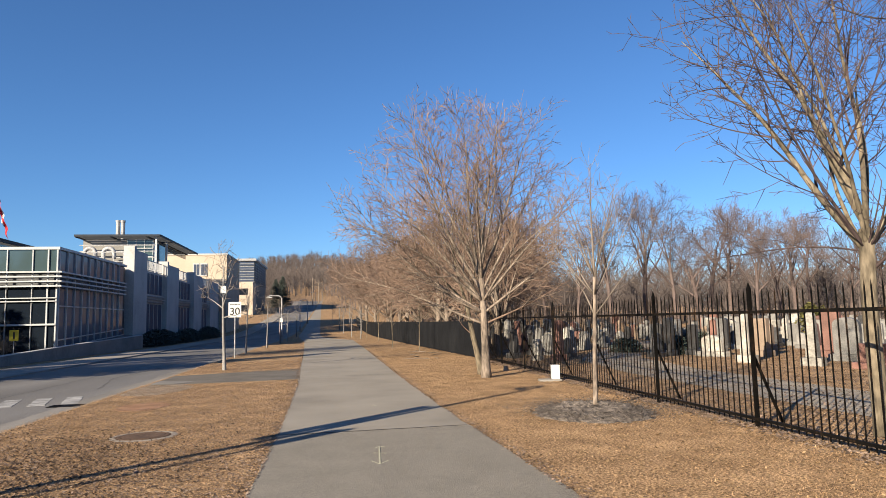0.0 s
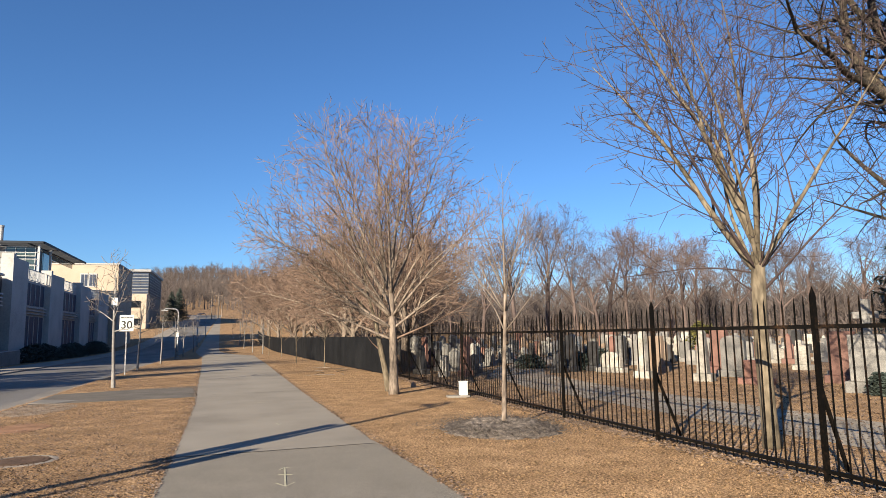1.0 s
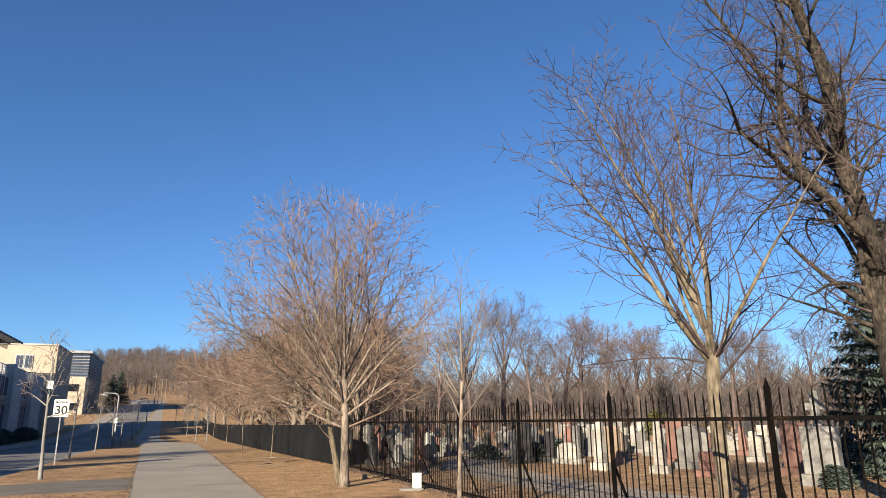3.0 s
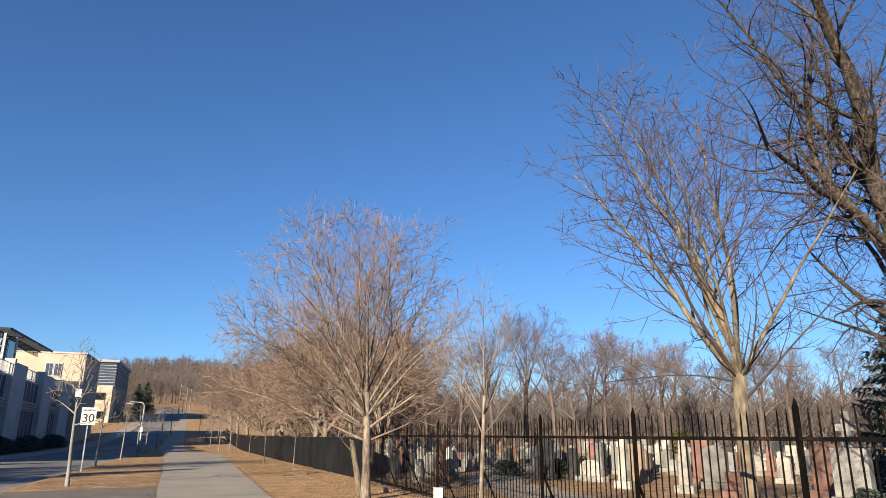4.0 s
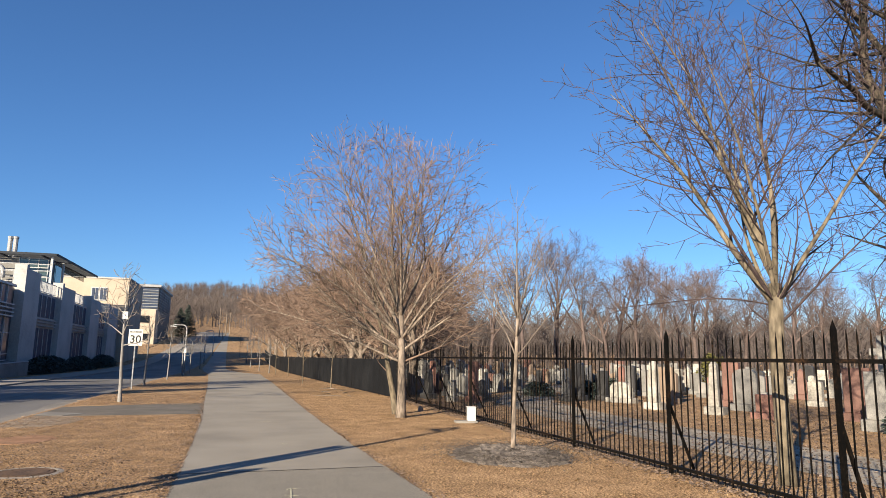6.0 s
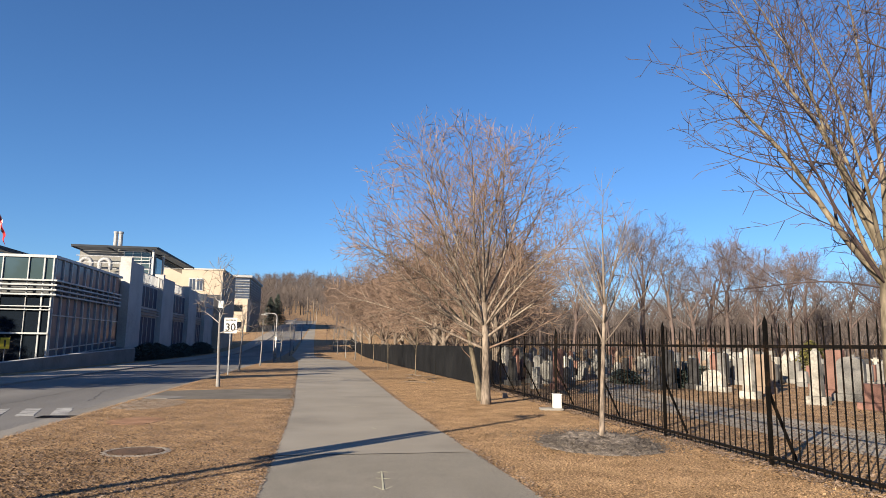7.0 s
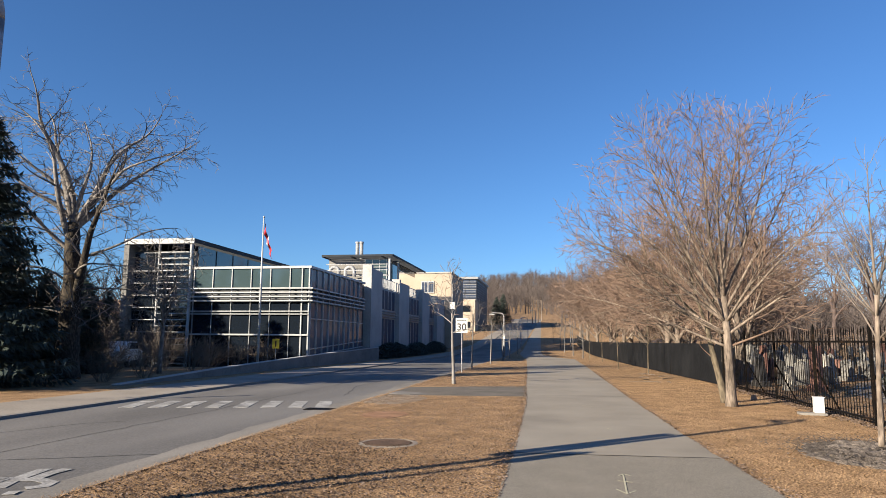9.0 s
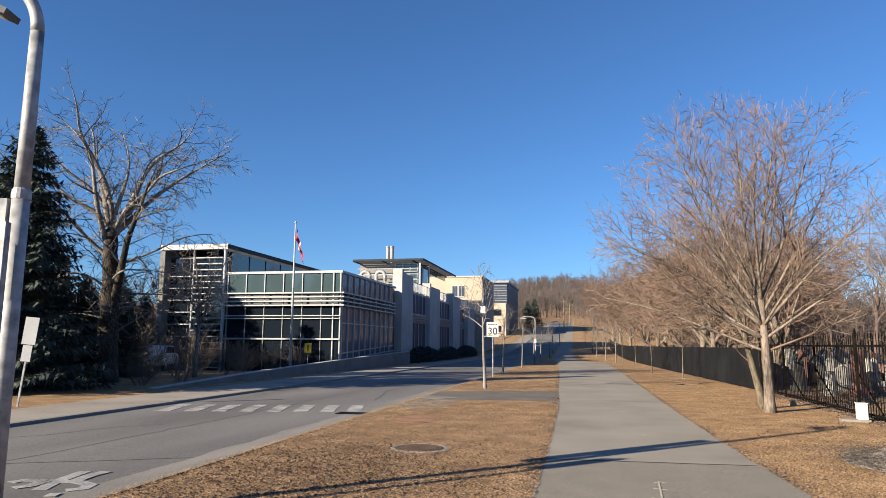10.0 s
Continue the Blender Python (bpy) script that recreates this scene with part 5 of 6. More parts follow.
# ---- street lamps ----
def street_lamp(place, label, reach=0.0):
    """A pole whose top bends into an arm; reach lengthens the arm."""
    t = thing("street_lamp", place, label, "street lamp", "street lamps")
    part("pole", Shape().tube([(0, 0, 2.86), (0, 0, 3.6), (0, 0, 4.42)], [0.068, 0.065, 0.061], 16), STEEL, t, smooth=True)
    part("lower_pole", Shape().tube([(0, 0, -0.04), (0, 0, 1.4), (0, 0, 2.86)], [0.082, 0.080, 0.077], 16), STEEL, t, smooth=True)
    part("collar", Shape().lathe([(0.083, 2.82), (0.085, 2.86), (0.081, 2.90), (0.070, 2.92)], 16), STEEL, t)
    arc = [(-0.36 + 0.36 * math.cos(radians(q)), 0, 4.42 + 0.47 * math.sin(radians(q))) for q in range(0, 91, 9)] + [(-0.46 - reach, 0, 4.88 + 0.05 * reach), (-0.54 - reach, 0, 4.84 + 0.05 * reach), (-0.56 - reach, 0, 4.76 + 0.05 * reach)]
    part("arm", Shape().tube(arc, [0.061 - 0.001 * q for q in range(len(arc))], 14), STEEL, t, smooth=True)
    part("base_plate", Shape().lathe([(0.17, -0.03), (0.17, 0.04), (0.12, 0.06)], 16), STEEL, t)
    tilt = pose(-0.54 - reach, 0, 4.70 + 0.05 * reach, 0, 24 if reach == 0 else 4, 0)
    head = part("lamp_head", Shape().box(-0.30, 0.32, -0.12, 0.12, -0.03, 0.03, tilt).box(-0.2, 0.1, -0.09, 0.09, 0.032, 0.07, tilt), DARKSTEEL if reach == 0 else WHITEMETAL, t, "flat lamp head at the end of the arm")
    part("lens", Shape().box(-0.2, 0.24, -0.09, 0.09, -0.045, -0.032, tilt), WHITE, head, "pale lamp lens")
    plate = part("base_flange", Shape().box(-0.17, 0.17, -0.17, 0.17, -0.03, 0.015), STEEL, t)
    for bx in (-0.13, 0.13):
        for by in (-0.13, 0.13):
            part("bolt", Shape().lathe([(0.02, 0.0), (0.02, 0.05), (0.01, 0.06)], 6, (bx, by, 0.015)), STEEL, plate)
    return t


near_lamp = street_lamp((-5.23, 5.26, 0), "curved galvanised steel street lamp at the kerb")
near_lamp.rotation_euler = (0, 0, radians(15))
near_lamp.scale = (1, 1, 1.027)
part("cable_box", Shape().box(-0.17, -0.097, -0.05, 0.05, 2.5, 2.82), STEEL, near_lamp)
part("side_plate", Shape().box(0.09, 0.34, -0.006, 0.006, 2.05, 3.40, pose(0, 0, 0, 0, 0, 119.6)), WHITEMETAL, near_lamp, "narrow plate clamped behind the pole")
far_lamp = street_lamp((-4.75, 64, gz(64)), "curved galvanised steel street lamp with a long arm", 0.75)
far_lamp.scale = (0.9, 0.9, 0.86)
for x, y in ((-4.7, 96), (-4.6, 120), (-5.0, 187)):
    copy_thing(far_lamp, pose(x, y, gz(y), 0, 0, -8))

card = thing("pole_card", (-4.75, 63.9, 1.75), "small white notice on a lamp post", "notice")
part("card", Shape().box(-0.17, 0.10, -0.10, -0.085, 0, 0.4), WHITE, card)

# ---- signs ----
speed = thing("speed_sign", (-4.72, 34.0, 0), "white speed limit sign on a thin steel post", "road sign")
part("post", Shape().box(-0.025, 0.025, -0.02, 0.02, -0.04, 2.72), STEEL, speed)
speed_plate = part("plate", bevelled(Shape().box(-0.30, 0.30, -0.045, -0.025, 1.97, 2.72), 0.006, WHITE, "plate"), None, speed, "white enamelled plate")


def lettering(text, size, parent, place, material, depth=0.002, turn=(90, 0, 0), stretch=1.0):
    cu = bpy.data.curves.new("lettering", "FONT")
    cu.body, cu.size, cu.align_x, cu.align_y, cu.extrude, cu.offset = text, size, "CENTER", "CENTER", depth, size * 0.012
    tmp = bpy.data.objects.new("tmp", cu)
    me = bpy.data.meshes.new_from_object(tmp)
    bpy.data.objects.remove(tmp)
    me.materials.clear()
    me.materials.append(material)
    ob = part("lettering", me, material, parent)
    ob.matrix_basis = pose(*place, *turn) @ Matrix.Diagonal((stretch, 1, 1, 1))
    return ob


lettering("30", 0.50, speed_plate, (0, -0.049, 2.25), BLACK)
lettering("MAXIMUM", 0.105, speed_plate, (0, -0.049, 2.60), BLACK)

back_sign = thing("road_sign", (-13.86, 14.46, 0), "pale back of a road sign on a leaning post", "road sign", turn=28)
back_sign.rotation_euler = (0, radians(5), radians(20))
part("post", Shape().box(-0.02, 0.02, -0.02, 0.02, -0.04, 2.2), STEEL, back_sign)
part("plate", Shape().box(-0.16, 0.16, -0.04, -0.022, 1.52, 2.2), WHITEMETAL, back_sign)
part("lower_plate", Shape().box(-0.11, 0.11, -0.04, -0.022, 1.1, 1.5), WHITEMETAL, back_sign)
kerb_sign = thing("road_sign", (-5.06, 4.95, 0), "white plate on a short steel post beside the lamp", "road sign")
part("post", Shape().box(-0.03, 0.03, -0.03, 0.03, -0.04, 2.62), STEEL, kerb_sign)
part("plate", bevelled(Shape().box(-0.30, 0.06, -0.055, -0.032, 2.10, 2.62), 0.005, STEEL, "plate"), None, kerb_sign)
yel = thing("warning_sign", (-16.1, 37.4, 0), "yellow warning sign with a dark figureless bar on a post", "road sign", turn=20)
tagged(yel, "small yellow warning sign on a thin post")
part("post", Shape().box(-0.02, 0.02, -0.02, 0.02, -0.03, 1.6), STEEL, yel)
yel_plate = part("plate", Shape().box(-0.2, 0.2, -0.04, -0.022, 1.05, 1.6), YELLOW, yel)
part("symbol", Shape().box(-0.04, 0.04, -0.046, -0.042, 1.15, 1.5), BLACK, yel_plate)

# ---- flag ----
pole = thing("flagpole", (-15.35, 33.4, 0), "tall white flagpole with a hanging red and white flag", "flagpole")
part("mast", Shape().tube([(0, 0, -0.04), (0, 0, 4), (0, 0, 8.0)], [0.07, 0.06, 0.035], 12), WHITEMETAL, pole, smooth=True)
part("finial", Shape().lathe([(0.02, 0), (0.06, 0.05), (0.06, 0.09), (0.02, 0.14)], 12, (0, 0, 8.0)), WHITEMETAL, pole)
part("base", Shape().lathe([(0.2, -0.03), (0.2, 0.08), (0.1, 0.12)], 14), CONCRETE, pole)
NF = 24


def flag_point(u, v):
    """u across the flag's fly, v down the hoist; the cloth hangs in folds."""
    return (0.05 + 0.44 * u + 0.04 * v, 0.09 * math.sin(15 * u + 5 * v), 7.8 - 0.7 * v * (1 - 0.3 * u) - 1.55 * u)


for name, u0, u1, mat in (("red_band", 0, 0.36, RED), ("white_band", 0.36, 0.60, WHITE), ("red_band", 0.60, 1.0, RED)):
    s = Shape()
    for i in range(NF // 2 + 1):
        for j in range(9):
            s.v.append(flag_point(u0 + (u1 - u0) * i / (NF // 2), j / 8))
    s.f = [(i * 9 + j, (i + 1) * 9 + j, (i + 1) * 9 + j + 1, i * 9 + j + 1) for i in range(NF // 2) for j in range(8)]
    part(name, s, mat, pole, smooth=True)
s = Shape()
for i in range(9):
    for j in range(5):
        p = flag_point(0.40 + 0.2 * i / 8, 0.3 + 0.4 * j / 4)
        s.v.append((p[0] + 0.004, p[1] - 0.006, p[2]))
s.f = [(i * 5 + j, (i + 1) * 5 + j, (i + 1) * 5 + j + 1, i * 5 + j + 1) for i in range(8) for j in range(4)]
part("emblem", s, RED, pole)

# ---- street saplings ----
street = []
for k in range(3):
    g = grow(120 + k, (0, 0, 0), (0.03 * (k - 1), 0, 1), 3.3, (0.062, 0.052, 0.046)[k], [(10, 0.5, 28, 72, 0.7, 1.5, 5, 0.18, 0.07, 0.2), (5, 0.3, 30, 62, 0.3, 0.7, 4, 0.18, 0.08, 0.3), (2, 0.3, 30, 60, 0.15, 0.35, 3, 0.14, 0.03, 0.3)])
    x, y = ((-3.79, 25.0), (-4.84, 39.2), (-4.5, 47.5))[k]
    street.append(tree((x, y, 0), "pollarded young street tree with crooked bare limbs", g, PALEBARK, TWIG_G, name="young_tree", group="street trees", least=0.006))
    street[-1].scale = (1, 1, (1.12, 0.95, 0.9)[k])
tag = thing("trunk_tag", (-3.85, 24.92, 2.75), "small white card tied to a young tree", "tag")
part("card", Shape().box(-0.09, 0.09, -0.02, -0.012, 0, 0.26), WHITE, tag)
for i, (x, y, s) in enumerate([(-4.3, 56.5, 0.9), (-4.2, 63.0, 0.85), (-4.3, 80, 1.0), (2.6, 66, 0.8), (1.9, 74, 0.9), (1.2, 88, 0.9), (0.8, 100, 1.0), (3.4, 84, 0.9), (-0.2, 118, 1.0), (2.4, 104, 1.0)]):
    c = copy_thing(street[i % 3], pose(x, y, gz(y), 0, 0, 70 * i))
    c.scale = (s, s, s)
slim = grow(140, (0, 0, 0), (0, 0, 1), 2.9, 0.028, [(9, 0.4, 18, 40, 0.4, 0.9, 4, 0.08, 0.05, 0.4), (3, 0.3, 20, 45, 0.15, 0.35, 3, 0.1, 0.05, 0.3)])
first = tree((4.57, 35.7, 0), "slim staked sapling with pale bark", slim, BARK_Y, TWIG, name="sapling", group="slim saplings", least=0.006)
for x, y in ((3.63, 41.6), (3.7, 56), (3.0, 62)):
    copy_thing(first, pose(x, y, 0, 0, 0, y * 30))

# ---- utility poles up the hill ----
for x, y, h in ((-6.4, 205, 8.2), (-4.8, 212, 7.4), (-3.9, 222, 6.8)):
    up = thing("utility_pole", (x, y, gz(y)), "brown wooden utility pole on the hill", "utility pole", "utility poles")
    part("mast", Shape().tube([(0, 0, -0.1), (0, 0, h)], [0.16, 0.11], 10), BARK, up)
    part("crossarm", Shape().box(-1.0, 1.0, -0.06, 0.06, h - 0.7, h - 0.58), BARK, up)

# ---- covers, grate, box, mound, spray marks ----
mh = thing("manhole", (-2.68, 10.5, 0), "rusty round manhole cover in a concrete collar", "manhole")
part("collar", Shape().lathe([(0.48, -0.05), (0.47, 0.002), (0.45, 0.006), (0.40, 0.01), (0.385, 0.005), (0.385, -0.05)], 28), SIDEWALK, mh)
part("lid", Shape().lathe([(0.37, -0.01), (0.37, 0.008), (0.345, 0.012), (0.30, 0.008), (0.28, 0.013), (0.1, 0.013)], 28), RUST, mh)
patch = Shape()
k = 40
patch.prism([((0.50 + 0.07 * noise.noise((math.cos(6.283 * i / k) * 2, math.sin(6.283 * i / k) * 2, 0))) * math.cos(6.283 * i / k), (0.72 + 0.1 * noise.noise((math.cos(6.283 * i / k) * 2, math.sin(6.283 * i / k) * 2, 4))) * math.sin(6.283 * i / k)) for i in range(k)], -0.01, 0.007)
ep = tagged(part("earth_patch", patch, EARTH), "sunken patch of bare orange earth in the grass", "earth patch")
ep.location = (-3.72, 14.4, 0)
gr = thing("drain_grate", (-5.75, 16.0, -0.09), "black cast-iron drain grate in the gutter", "drain")
part("frame", Shape().box(-0.34, 0.34, -0.22, -0.18, 0, 0.012).box(-0.34, 0.34, 0.18, 0.22, 0, 0.012).box(-0.34, -0.30, -0.178, 0.178, 0, 0.012).box(0.30, 0.34, -0.178, 0.178, 0, 0.012), IRON, gr)
for i in range(8):
    part("bar", Shape().box(-0.27 + 0.075 * i, -0.24 + 0.075 * i, -0.176, 0.176, 0, 0.010), IRON, gr)
ub = thing("utility_box", (5.68, 16.5, 0), "small white utility box on a concrete slab", "utility box", turn=-8)
part("slab", bevelled(Shape().box(-0.42, 0.14, -0.17, 0.17, -0.03, 0.05), 0.01, CONCRETE, "slab"), None, ub)
part("box", bevelled(Shape().box(-0.095, 0.095, -0.12, 0.12, 0.05, 0.38), 0.008, WHITE, "box"), None, ub)
part("lid", bevelled(Shape().box(-0.105, 0.105, -0.13, 0.13, 0.382, 0.40), 0.006, WHITE, "lid"), None, ub)

mound = Shape()
rings, k = 26, 90
for i in range(rings + 1):
    f = i / rings
    for j in range(k):
        a = 6.283 * j / k
        rr = 1.12 * f * (1 + 0.10 * noise.noise((math.cos(a) * 1.5, math.sin(a) * 1.5, 2)))
        x, y = rr * math.cos(a) * 0.92, rr * math.sin(a) * 1.1
        z = 0.12 * max(0.0, math.sin(math.pi * min(1, 0.25 + 0.75 * f))) ** 1.2 + 0.05 * noise.noise((x * 5, y * 5, 1)) + 0.03 * noise.noise((x * 14, y * 14, 5))
        mound.v.append((x, y, z * (1 if f < 0.97 else 0) - (0.02 if f >= 0.97 else 0)))
mound.f = [(i * k + j, (i + 1) * k + j, (i + 1) * k + (j + 1) % k, i * k + (j + 1) % k) for i in range(rings) for j in range(k)]
mo = tagged(part("mulch_mound", mound, MULCH), "low mound of grey wood mulch round a young tree", "mulch", kind="stuff")
mo.location = (4.4, 10.75, 0)


def scatter(name, n, where, seed, size, material, label, category, lean=0.6, tall=True):
    """Many small blades or flakes in one mesh."""
    r = np.random.RandomState(seed)
    p = where(r, n)
    n = len(p)
    a = r.uniform(0, 2 * np.pi, n)
    s = r.uniform(size[0], size[1], n)
    v = np.zeros((n, 3, 3) if tall else (n, 4, 3))
    if tall:
        w = s * 0.085
        v[:, 0] = p + np.c_[-np.sin(a) * w, np.cos(a) * w, np.full(n, -0.004)]
        v[:, 1] = p + np.c_[np.sin(a) * w, -np.cos(a) * w, np.full(n, -0.004)]
        b = r.uniform(0, 2 * np.pi, n)
        ln = r.uniform(0.2, 1.4, n) * lean
        v[:, 2] = p + np.c_[np.cos(b) * s * ln, np.sin(b) * s * ln, s]
        m = 3
    else:
        t1, t2 = r.uniform(-0.5, 0.5, n), r.uniform(-0.5, 0.5, n)
        d1 = np.c_[np.cos(a), np.sin(a), t1] * s[:, None]
        d2 = np.c_[-np.sin(a), np.cos(a), t2] * s[:, None] * 0.6
        c = p + np.c_[np.zeros((n, 2)), 0.3 * s + 0.004]
        v[:, 0], v[:, 1], v[:, 2], v[:, 3] = c - d1, c + d2, c + d1, c - d2
        m = 4
    me = bpy.data.meshes.new(name)
    me.vertices.add(n * m)
    me.vertices.foreach_set("co", v.ravel())
    me.loops.add(n * m)
    me.loops.foreach_set("vertex_index", np.arange(n * m))
    me.polygons.add(n)
    me.polygons.foreach_set("loop_start", np.arange(n) * m)
    me.materials.append(material)
    me.update(calc_edges=True)
    return tagged(part(name, me, material), label, category, kind="stuff")


def lawn(x0, x1, y0, y1, power=2.0):
    """Places on the grass, denser near the walker."""

    def pick(r, n):
        y = y0 + (y1 - y0) * r.uniform(0, 1, n) ** power
        x = r.uniform(x0, x1, n)
        keep = (x < np.interp(y, [-60, 12, 18, 24, 42, 62], [-0.72, -0.76, -0.9, -1.15, -1.8, -2.65]) + r.normal(0, 0.05, n)) | (x > np.interp(y, [0, 6, 12, 20, 42, 62], [2.3, 2.26, 2.05, 1.95, 1.87, 1.67]) + r.normal(0, 0.05, n))
        keep &= ~((x < -0.8) & (y > 19.5) & (y < 23.6)) & (np.hypot(x + 2.68, y - 10.5) > r.uniform(0.37, 0.5, n)) & (np.hypot(x + 3.72, (y - 14.4) * 0.7) > 0.5 * r.uniform(0.35, 1.05, n)) & (np.hypot((x - 4.4) / 0.92, (y - 10.75) / 1.1) > 1.1 + r.uniform(0, 0.12, n))
        return np.c_[x[keep], y[keep], np.zeros(keep.sum())]

    return pick


scatter("grass", 520000, lawn(-5.16, 5.95, 3.0, 30.0, 1.6), 1, (0.007, 0.024), BLADE, "short dry straw-coloured grass blades", "grass", lean=1.3)
scatter("grass_tufts", 1600, lawn(5.75, 6.25, 2.0, 40.0, 1.3), 2, (0.015, 0.05), BLADE, "tall dry grass along the foot of the fence", "grass", lean=0.7)
scatter("leaf_litter", 26000, lawn(2.2, 6.6, 3.0, 40.0, 1.5), 3, (0.008, 0.026), LEAF_T, "dead brown leaves in the grass by the fence", "leaves", tall=False)
scatter("leaf_litter", 60000, lawn(-5.05, -0.7, 3.0, 30.0, 1.5), 4, (0.006, 0.022), LEAF, "dead brown leaves in the grass by the road", "leaves", tall=False)
scatter("fence_leaves", 14000, lambda r, n: np.c_[6.0 + np.abs(r.normal(0, 0.4, n)) * r.choice([-0.35, 1], n), r.uniform(2, 27, n), np.zeros(n)], 5, (0.014, 0.034), LEAF, "drift of dead leaves under the fence", "leaves", tall=False)
scatter("gravel", 260, lambda r, n: np.c_[r.normal(-3.9, 0.6, n), r.normal(8.6, 1.0, n), np.zeros(n)], 6, (0.006, 0.016), STONES[1], "pale gravel scattered in the grass", "gravel", tall=False)
def along_path(r, n):
    y = 3 + 35 * r.uniform(0, 1, n) ** 1.6
    near = np.where(r.uniform(0, 1, n) < 0.5, np.interp(y, [-60, 10, 18, 24, 42], [-0.7, -0.72, -0.85, -1.1, -1.75]) - np.abs(r.normal(0, 0.10, n)) + 0.03, np.interp(y, [0, 6, 12, 20, 42], [2.3, 2.28, 2.08, 1.98, 1.9]) + np.abs(r.normal(0, 0.10, n)) - 0.03)
    return np.c_[near, y, np.full(n, 0.004)]


scatter("edge_litter", 7000, along_path, 8, (0.008, 0.024), LEAF, "dark leaf crumbs along the edges of the path", "leaves", tall=False)
scatter("mulch_chips", 14000, lambda r, n: np.c_[4.4 + r.normal(0, 0.52, n), 10.75 + r.normal(0, 0.6, n), r.uniform(0.05, 0.11, n)], 7, (0.006, 0.022), MULCH, "grey wood chips on the mulch mound", "mulch", tall=False)

for pts in ([(0.60, 7.6), (0.68, 8.6)], [(0.60, 8.52), (0.69, 8.64), (0.78, 8.56)], [(0.55, 8.22), (0.76, 8.16)], [(0.48, 7.78), (0.60, 7.58), (0.74, 7.74)], [(0.92, 12.86), (1.0, 12.95)], [(0.88, 12.95), (0.94, 13.05)], [(0.5, 17.3), (0.85, 17.2)]):
    n_mark += 1
    s = ribbon([(0.64 + 0.75 * (x - 0.64), y) for x, y in pts], 0.010, 0.0105 + 0.0012 * (n_mark % 5), 0.001)
    tagged(part("spray_mark", s, SPRAY), "faded pale-yellow sprayed survey mark on asphalt", "paint mark", "spray marks", kind="structure")


# ---- far woods ----
def woods(name, count, where, height, seed, width, material, label):
    """Bare far-off trees in one mesh: trunks and fans of twigs."""
    rnd = random.Random(seed)
    s = Shape()
    for _ in range(count):
        x, y = where(rnd)
        h = rnd.uniform(*height)
        z = hill(x, y)
        cr = h * rnd.uniform(0.22, 0.36)

        def sliver(p, q, w):
            n = len(s.v)
            side = Vector((-(q[1] - p[1]) - 0.01, (q[0] - p[0]) + 0.01, 0))
            side = Vector((y, -x, 0)).normalized() * w if rnd.random() < 0.7 else Vector((0, 0, w))
            s.v.extend([(p[0] - side.x, p[1] - side.y, p[2] - side.z), (p[0] + side.x, p[1] + side.y, p[2] + side.z), q])
            s.f.append((n, n + 1, n + 2))

        sliver((x, y, z - 0.3), (x, y, z + h * 0.8), width * 1.6)
        for k in range(46):
            a, f = rnd.uniform(0, 6.283), rnd.uniform(0.22, 0.85)
            q = rnd.uniform(0.3, 1.0) * cr
            zz = z + h * f
            m = (x + math.cos(a) * q * 0.3 * rnd.random(), y + math.sin(a) * q * 0.3, zz)
            sliver(m, (x + math.cos(a) * q, y + math.sin(a) * q, zz + h * rnd.uniform(0.05, 0.24)), width * rnd.uniform(0.5, 0.9))
    return tagged(part(name, s, material), label, "woods", kind="stuff")


def ring(a0, a1, r0, r1):
    def pick(rnd):
        a, r = radians(rnd.uniform(a0, a1)), rnd.uniform(r0, r1)
        return r * math.sin(a), r * math.cos(a)

    return pick


woods("hill_woods", 1500, ring(-12, 10, 300, 640), (9, 15), 1, 0.16, TWIG_H, "bare brown woods on the far hill")
woods("side_woods", 420, ring(0.6, 20, 150, 300), (8, 13), 2, 0.10, TWIG_H, "bare brown trees up the slope behind the cemetery")
woods("cemetery_woods", 1700, ring(14, 75, 95, 210), (7, 12), 3, 0.08, TWIG_H, "bare brown woods beyond the cemetery")
woods("road_woods", 260, ring(-14, -4.2, 205, 300), (8, 14), 4, 0.10, TWIG_H, "bare trees above the road on the hill")
woods("left_woods", 300, ring(-75, -24, 75, 160), (6, 10), 5, 0.08, TWIG_D, "bare dark woods behind the school")
woods("rear_woods", 300, ring(80, 280, 90, 200), (6, 10), 6, 0.10, TWIG_D, "bare woods in the distance")



# ---- parked car by the school ----
car = thing("car", (-24.3, 34.8, 0), "white parked car half hidden by shrubs", "car", turn=112)
body = [(-2.1, 0.35), (2.05, 0.35), (2.12, 0.7), (1.95, 0.88), (1.05, 0.98), (0.45, 1.40), (-1.1, 1.42), (-1.9, 1.0), (-2.15, 0.9)]
part("body", bevelled(Shape().prism(body, -0.85, 0.85, "y"), 0.05, WHITE, "body"), None, car)
for y in (-0.87, 0.852):
    part("side_window", Shape().prism([(-1.55, 1.0), (0.82, 1.0), (0.36, 1.33), (-1.02, 1.34)], y, y + 0.018, "y"), GLASS_D, car)
for x in (-1.35, 1.3):
    for y in (-0.87, 0.69):
        wheel = part("wheel", Shape().lathe([(0.3, -0.09), (0.32, -0.06), (0.32, 0.06), (0.3, 0.09)], 20), BLACK, car)
        wheel.matrix_basis = pose(x, y + 0.09, 0.32, 90, 0, 0)
        rim = part("rim", Shape().lathe([(0.18, -0.1), (0.18, 0.1)], 12), STEEL, wheel)

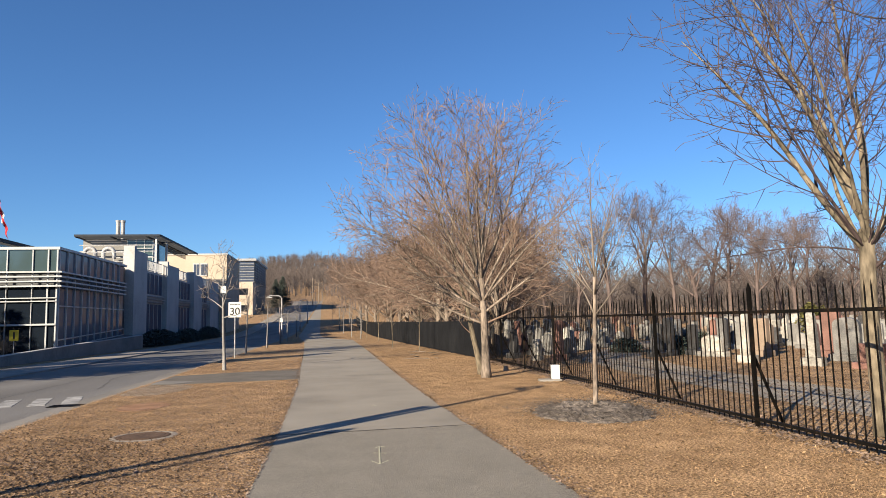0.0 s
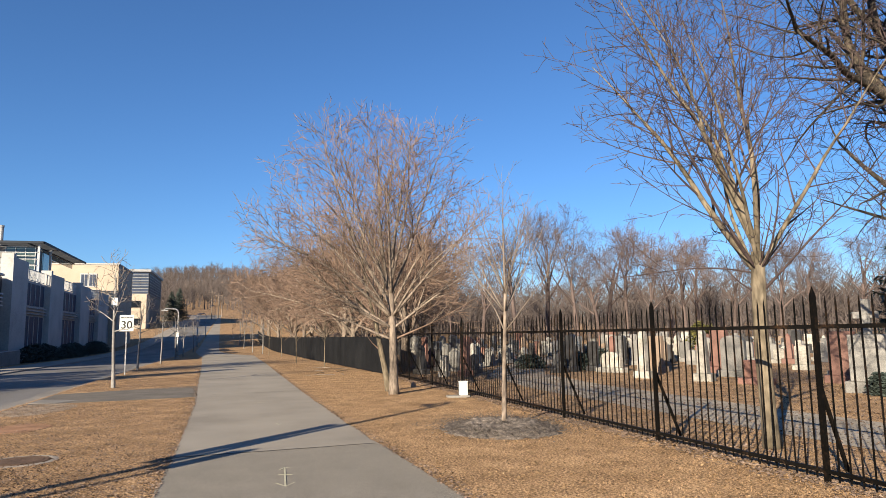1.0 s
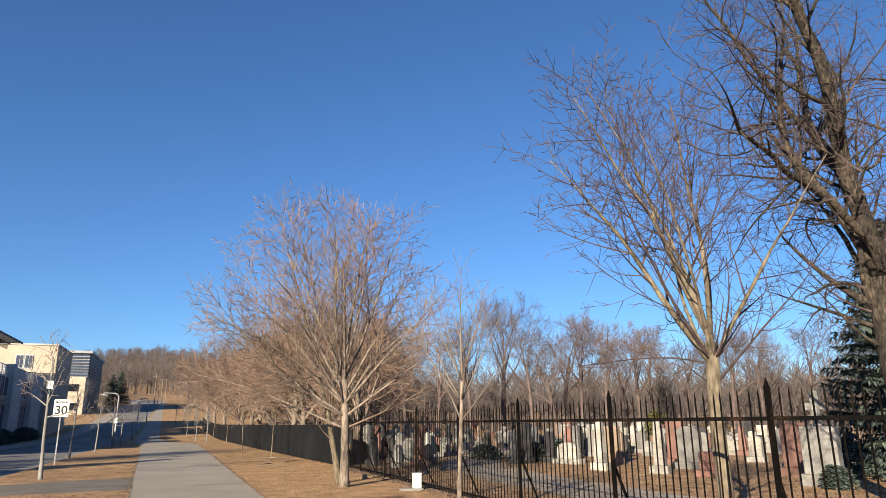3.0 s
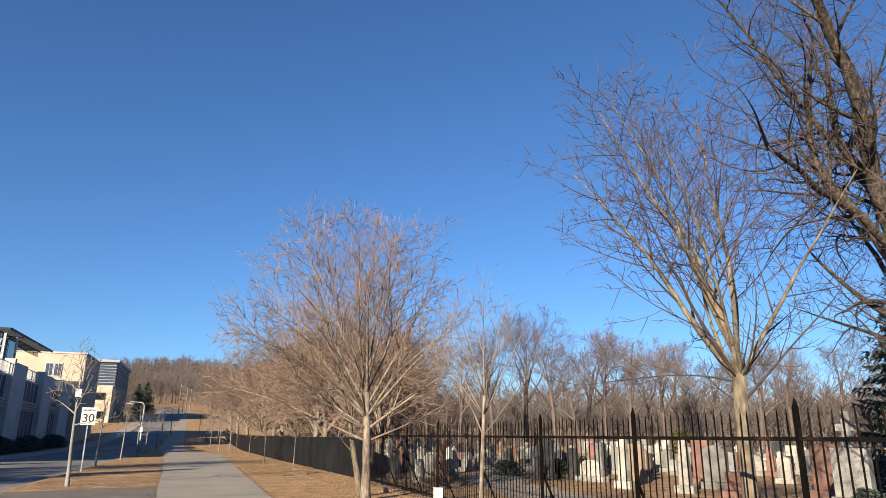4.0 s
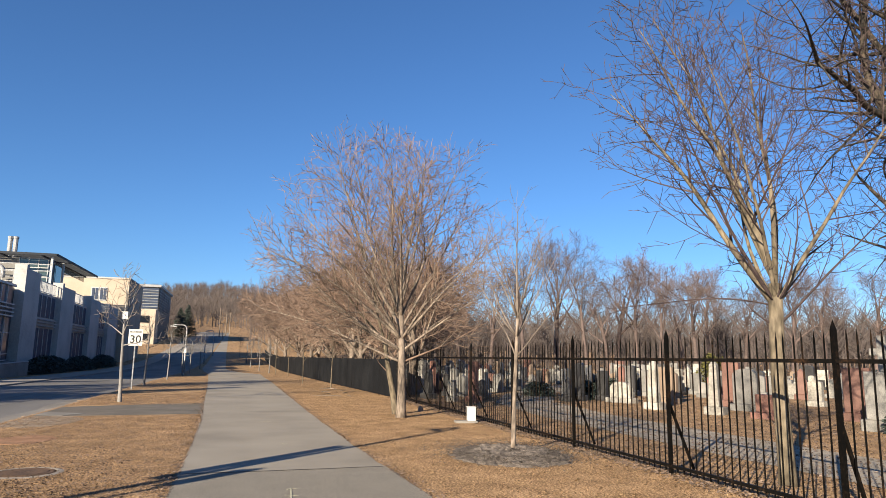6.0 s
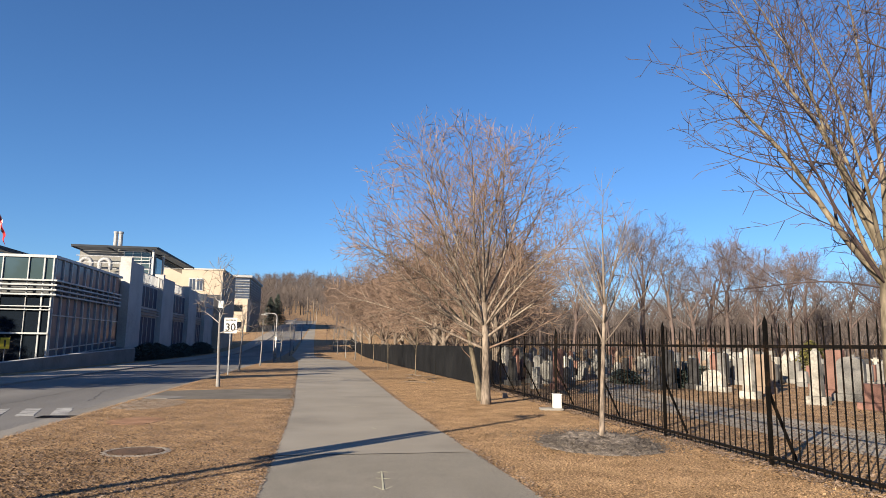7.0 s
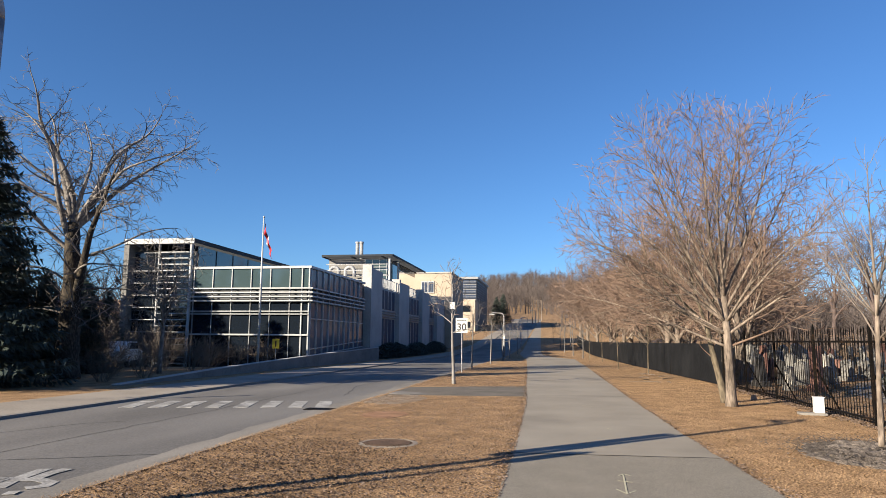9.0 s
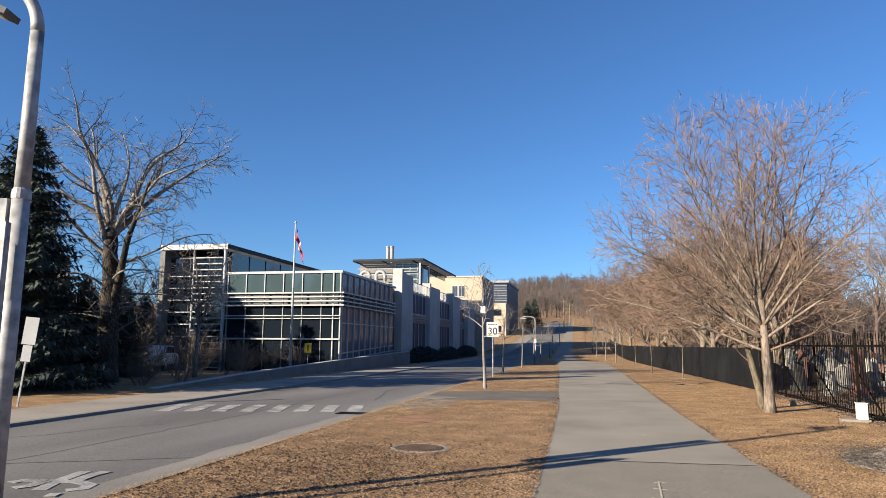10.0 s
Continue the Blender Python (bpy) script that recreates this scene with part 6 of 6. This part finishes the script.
# ---- pale stump and fallen sticks by the large tree ----
stump = tagged(part("stump", bevelled(Shape().lathe([(0.17, -0.02), (0.14, 0.1), (0.10, 0.24)], 9), 0.015, STONES[4], "stump"), None), "low pale weathered stump beside the large tree", "stump")
stump.location = (5.35, 20.3, 0)
stump.scale = (0.6, 0.6, 0.6)
rs = random.Random(9)
for k in range(9):
    x, y, a, l = rs.uniform(3.6, 5.4), rs.uniform(27, 36), rs.uniform(0, 6.28), rs.uniform(0.4, 1.3)
    pts = [Vector((x + math.cos(a) * l * f, y + math.sin(a) * l * f, 0.02 + 0.03 * math.sin(3 * f))) for f in (0, 0.4, 0.7, 1.0)]
    tagged(part("fallen_stick", Shape().tube(pts, [0.02, 0.016, 0.012, 0.005], 5), BARK), "fallen bare stick on the dry grass", "stick", "fallen sticks")

# dead leaves on the cemetery lane and the ground beside it, thickened to darken it like twig shade
scatter("lane_leaves_and_shade", 60000, lambda r, n: np.c_[6.3 + 18 * r.uniform(0, 1, n) ** 1.4, 4 + 34 * r.uniform(0, 1, n), np.full(n, 0.008)], 12, (0.012, 0.035), LEAF, "dead leaves over the lane and grass among the graves, thickened as tree shade", "leaves", tall=False)
scatter("verge_grass", 14000, lambda r, n: np.c_[r.normal(-5.10, 0.09, n), 3 + 60 * r.uniform(0, 1, n) ** 1.6, np.full(n, -0.03)], 13, (0.01, 0.036), BLADE, "rough dry grass hanging over the road edge", "grass", lean=1.2)

scatter("leaf_crumbs", 9000, lambda r, n: np.c_[np.clip(r.normal(-3.3, 1.0, n), -5.0, -0.8), r.normal(8.0, 2.0, n), np.zeros(n)], 14, (0.008, 0.026), surface("dark_leaf_crumbs", [(0.02, 0.013, 0.009), (0.05, 0.032, 0.02), (0.10, 0.066, 0.04)], scale=8, fine=60, rough=0.9, bump=0, island=0.5), "dark rotting leaf crumbs in the grass", "leaves", tall=False)

scatter("rear_grass", 170000, lambda r, n: np.c_[np.where(r.uniform(0, 1, n) < 0.54, r.uniform(-5.1, -0.72, n), r.uniform(2.3, 5.95, n)), 3.2 - 12.2 * r.uniform(0, 1, n) ** 2.2, np.zeros(n)], 15, (0.008, 0.028), BLADE, "short dry straw-coloured grass blades behind the walker", "grass", lean=1.3)
scatter("rear_litter", 26000, lambda r, n: np.c_[np.where(r.uniform(0, 1, n) < 0.6, r.uniform(-5.05, -0.72, n), r.uniform(2.3, 6.4, n)), r.uniform(-9.0, 3.4, n), np.zeros(n)], 16, (0.007, 0.024), LEAF, "dead brown leaves in the grass behind the walker", "leaves", tall=False)
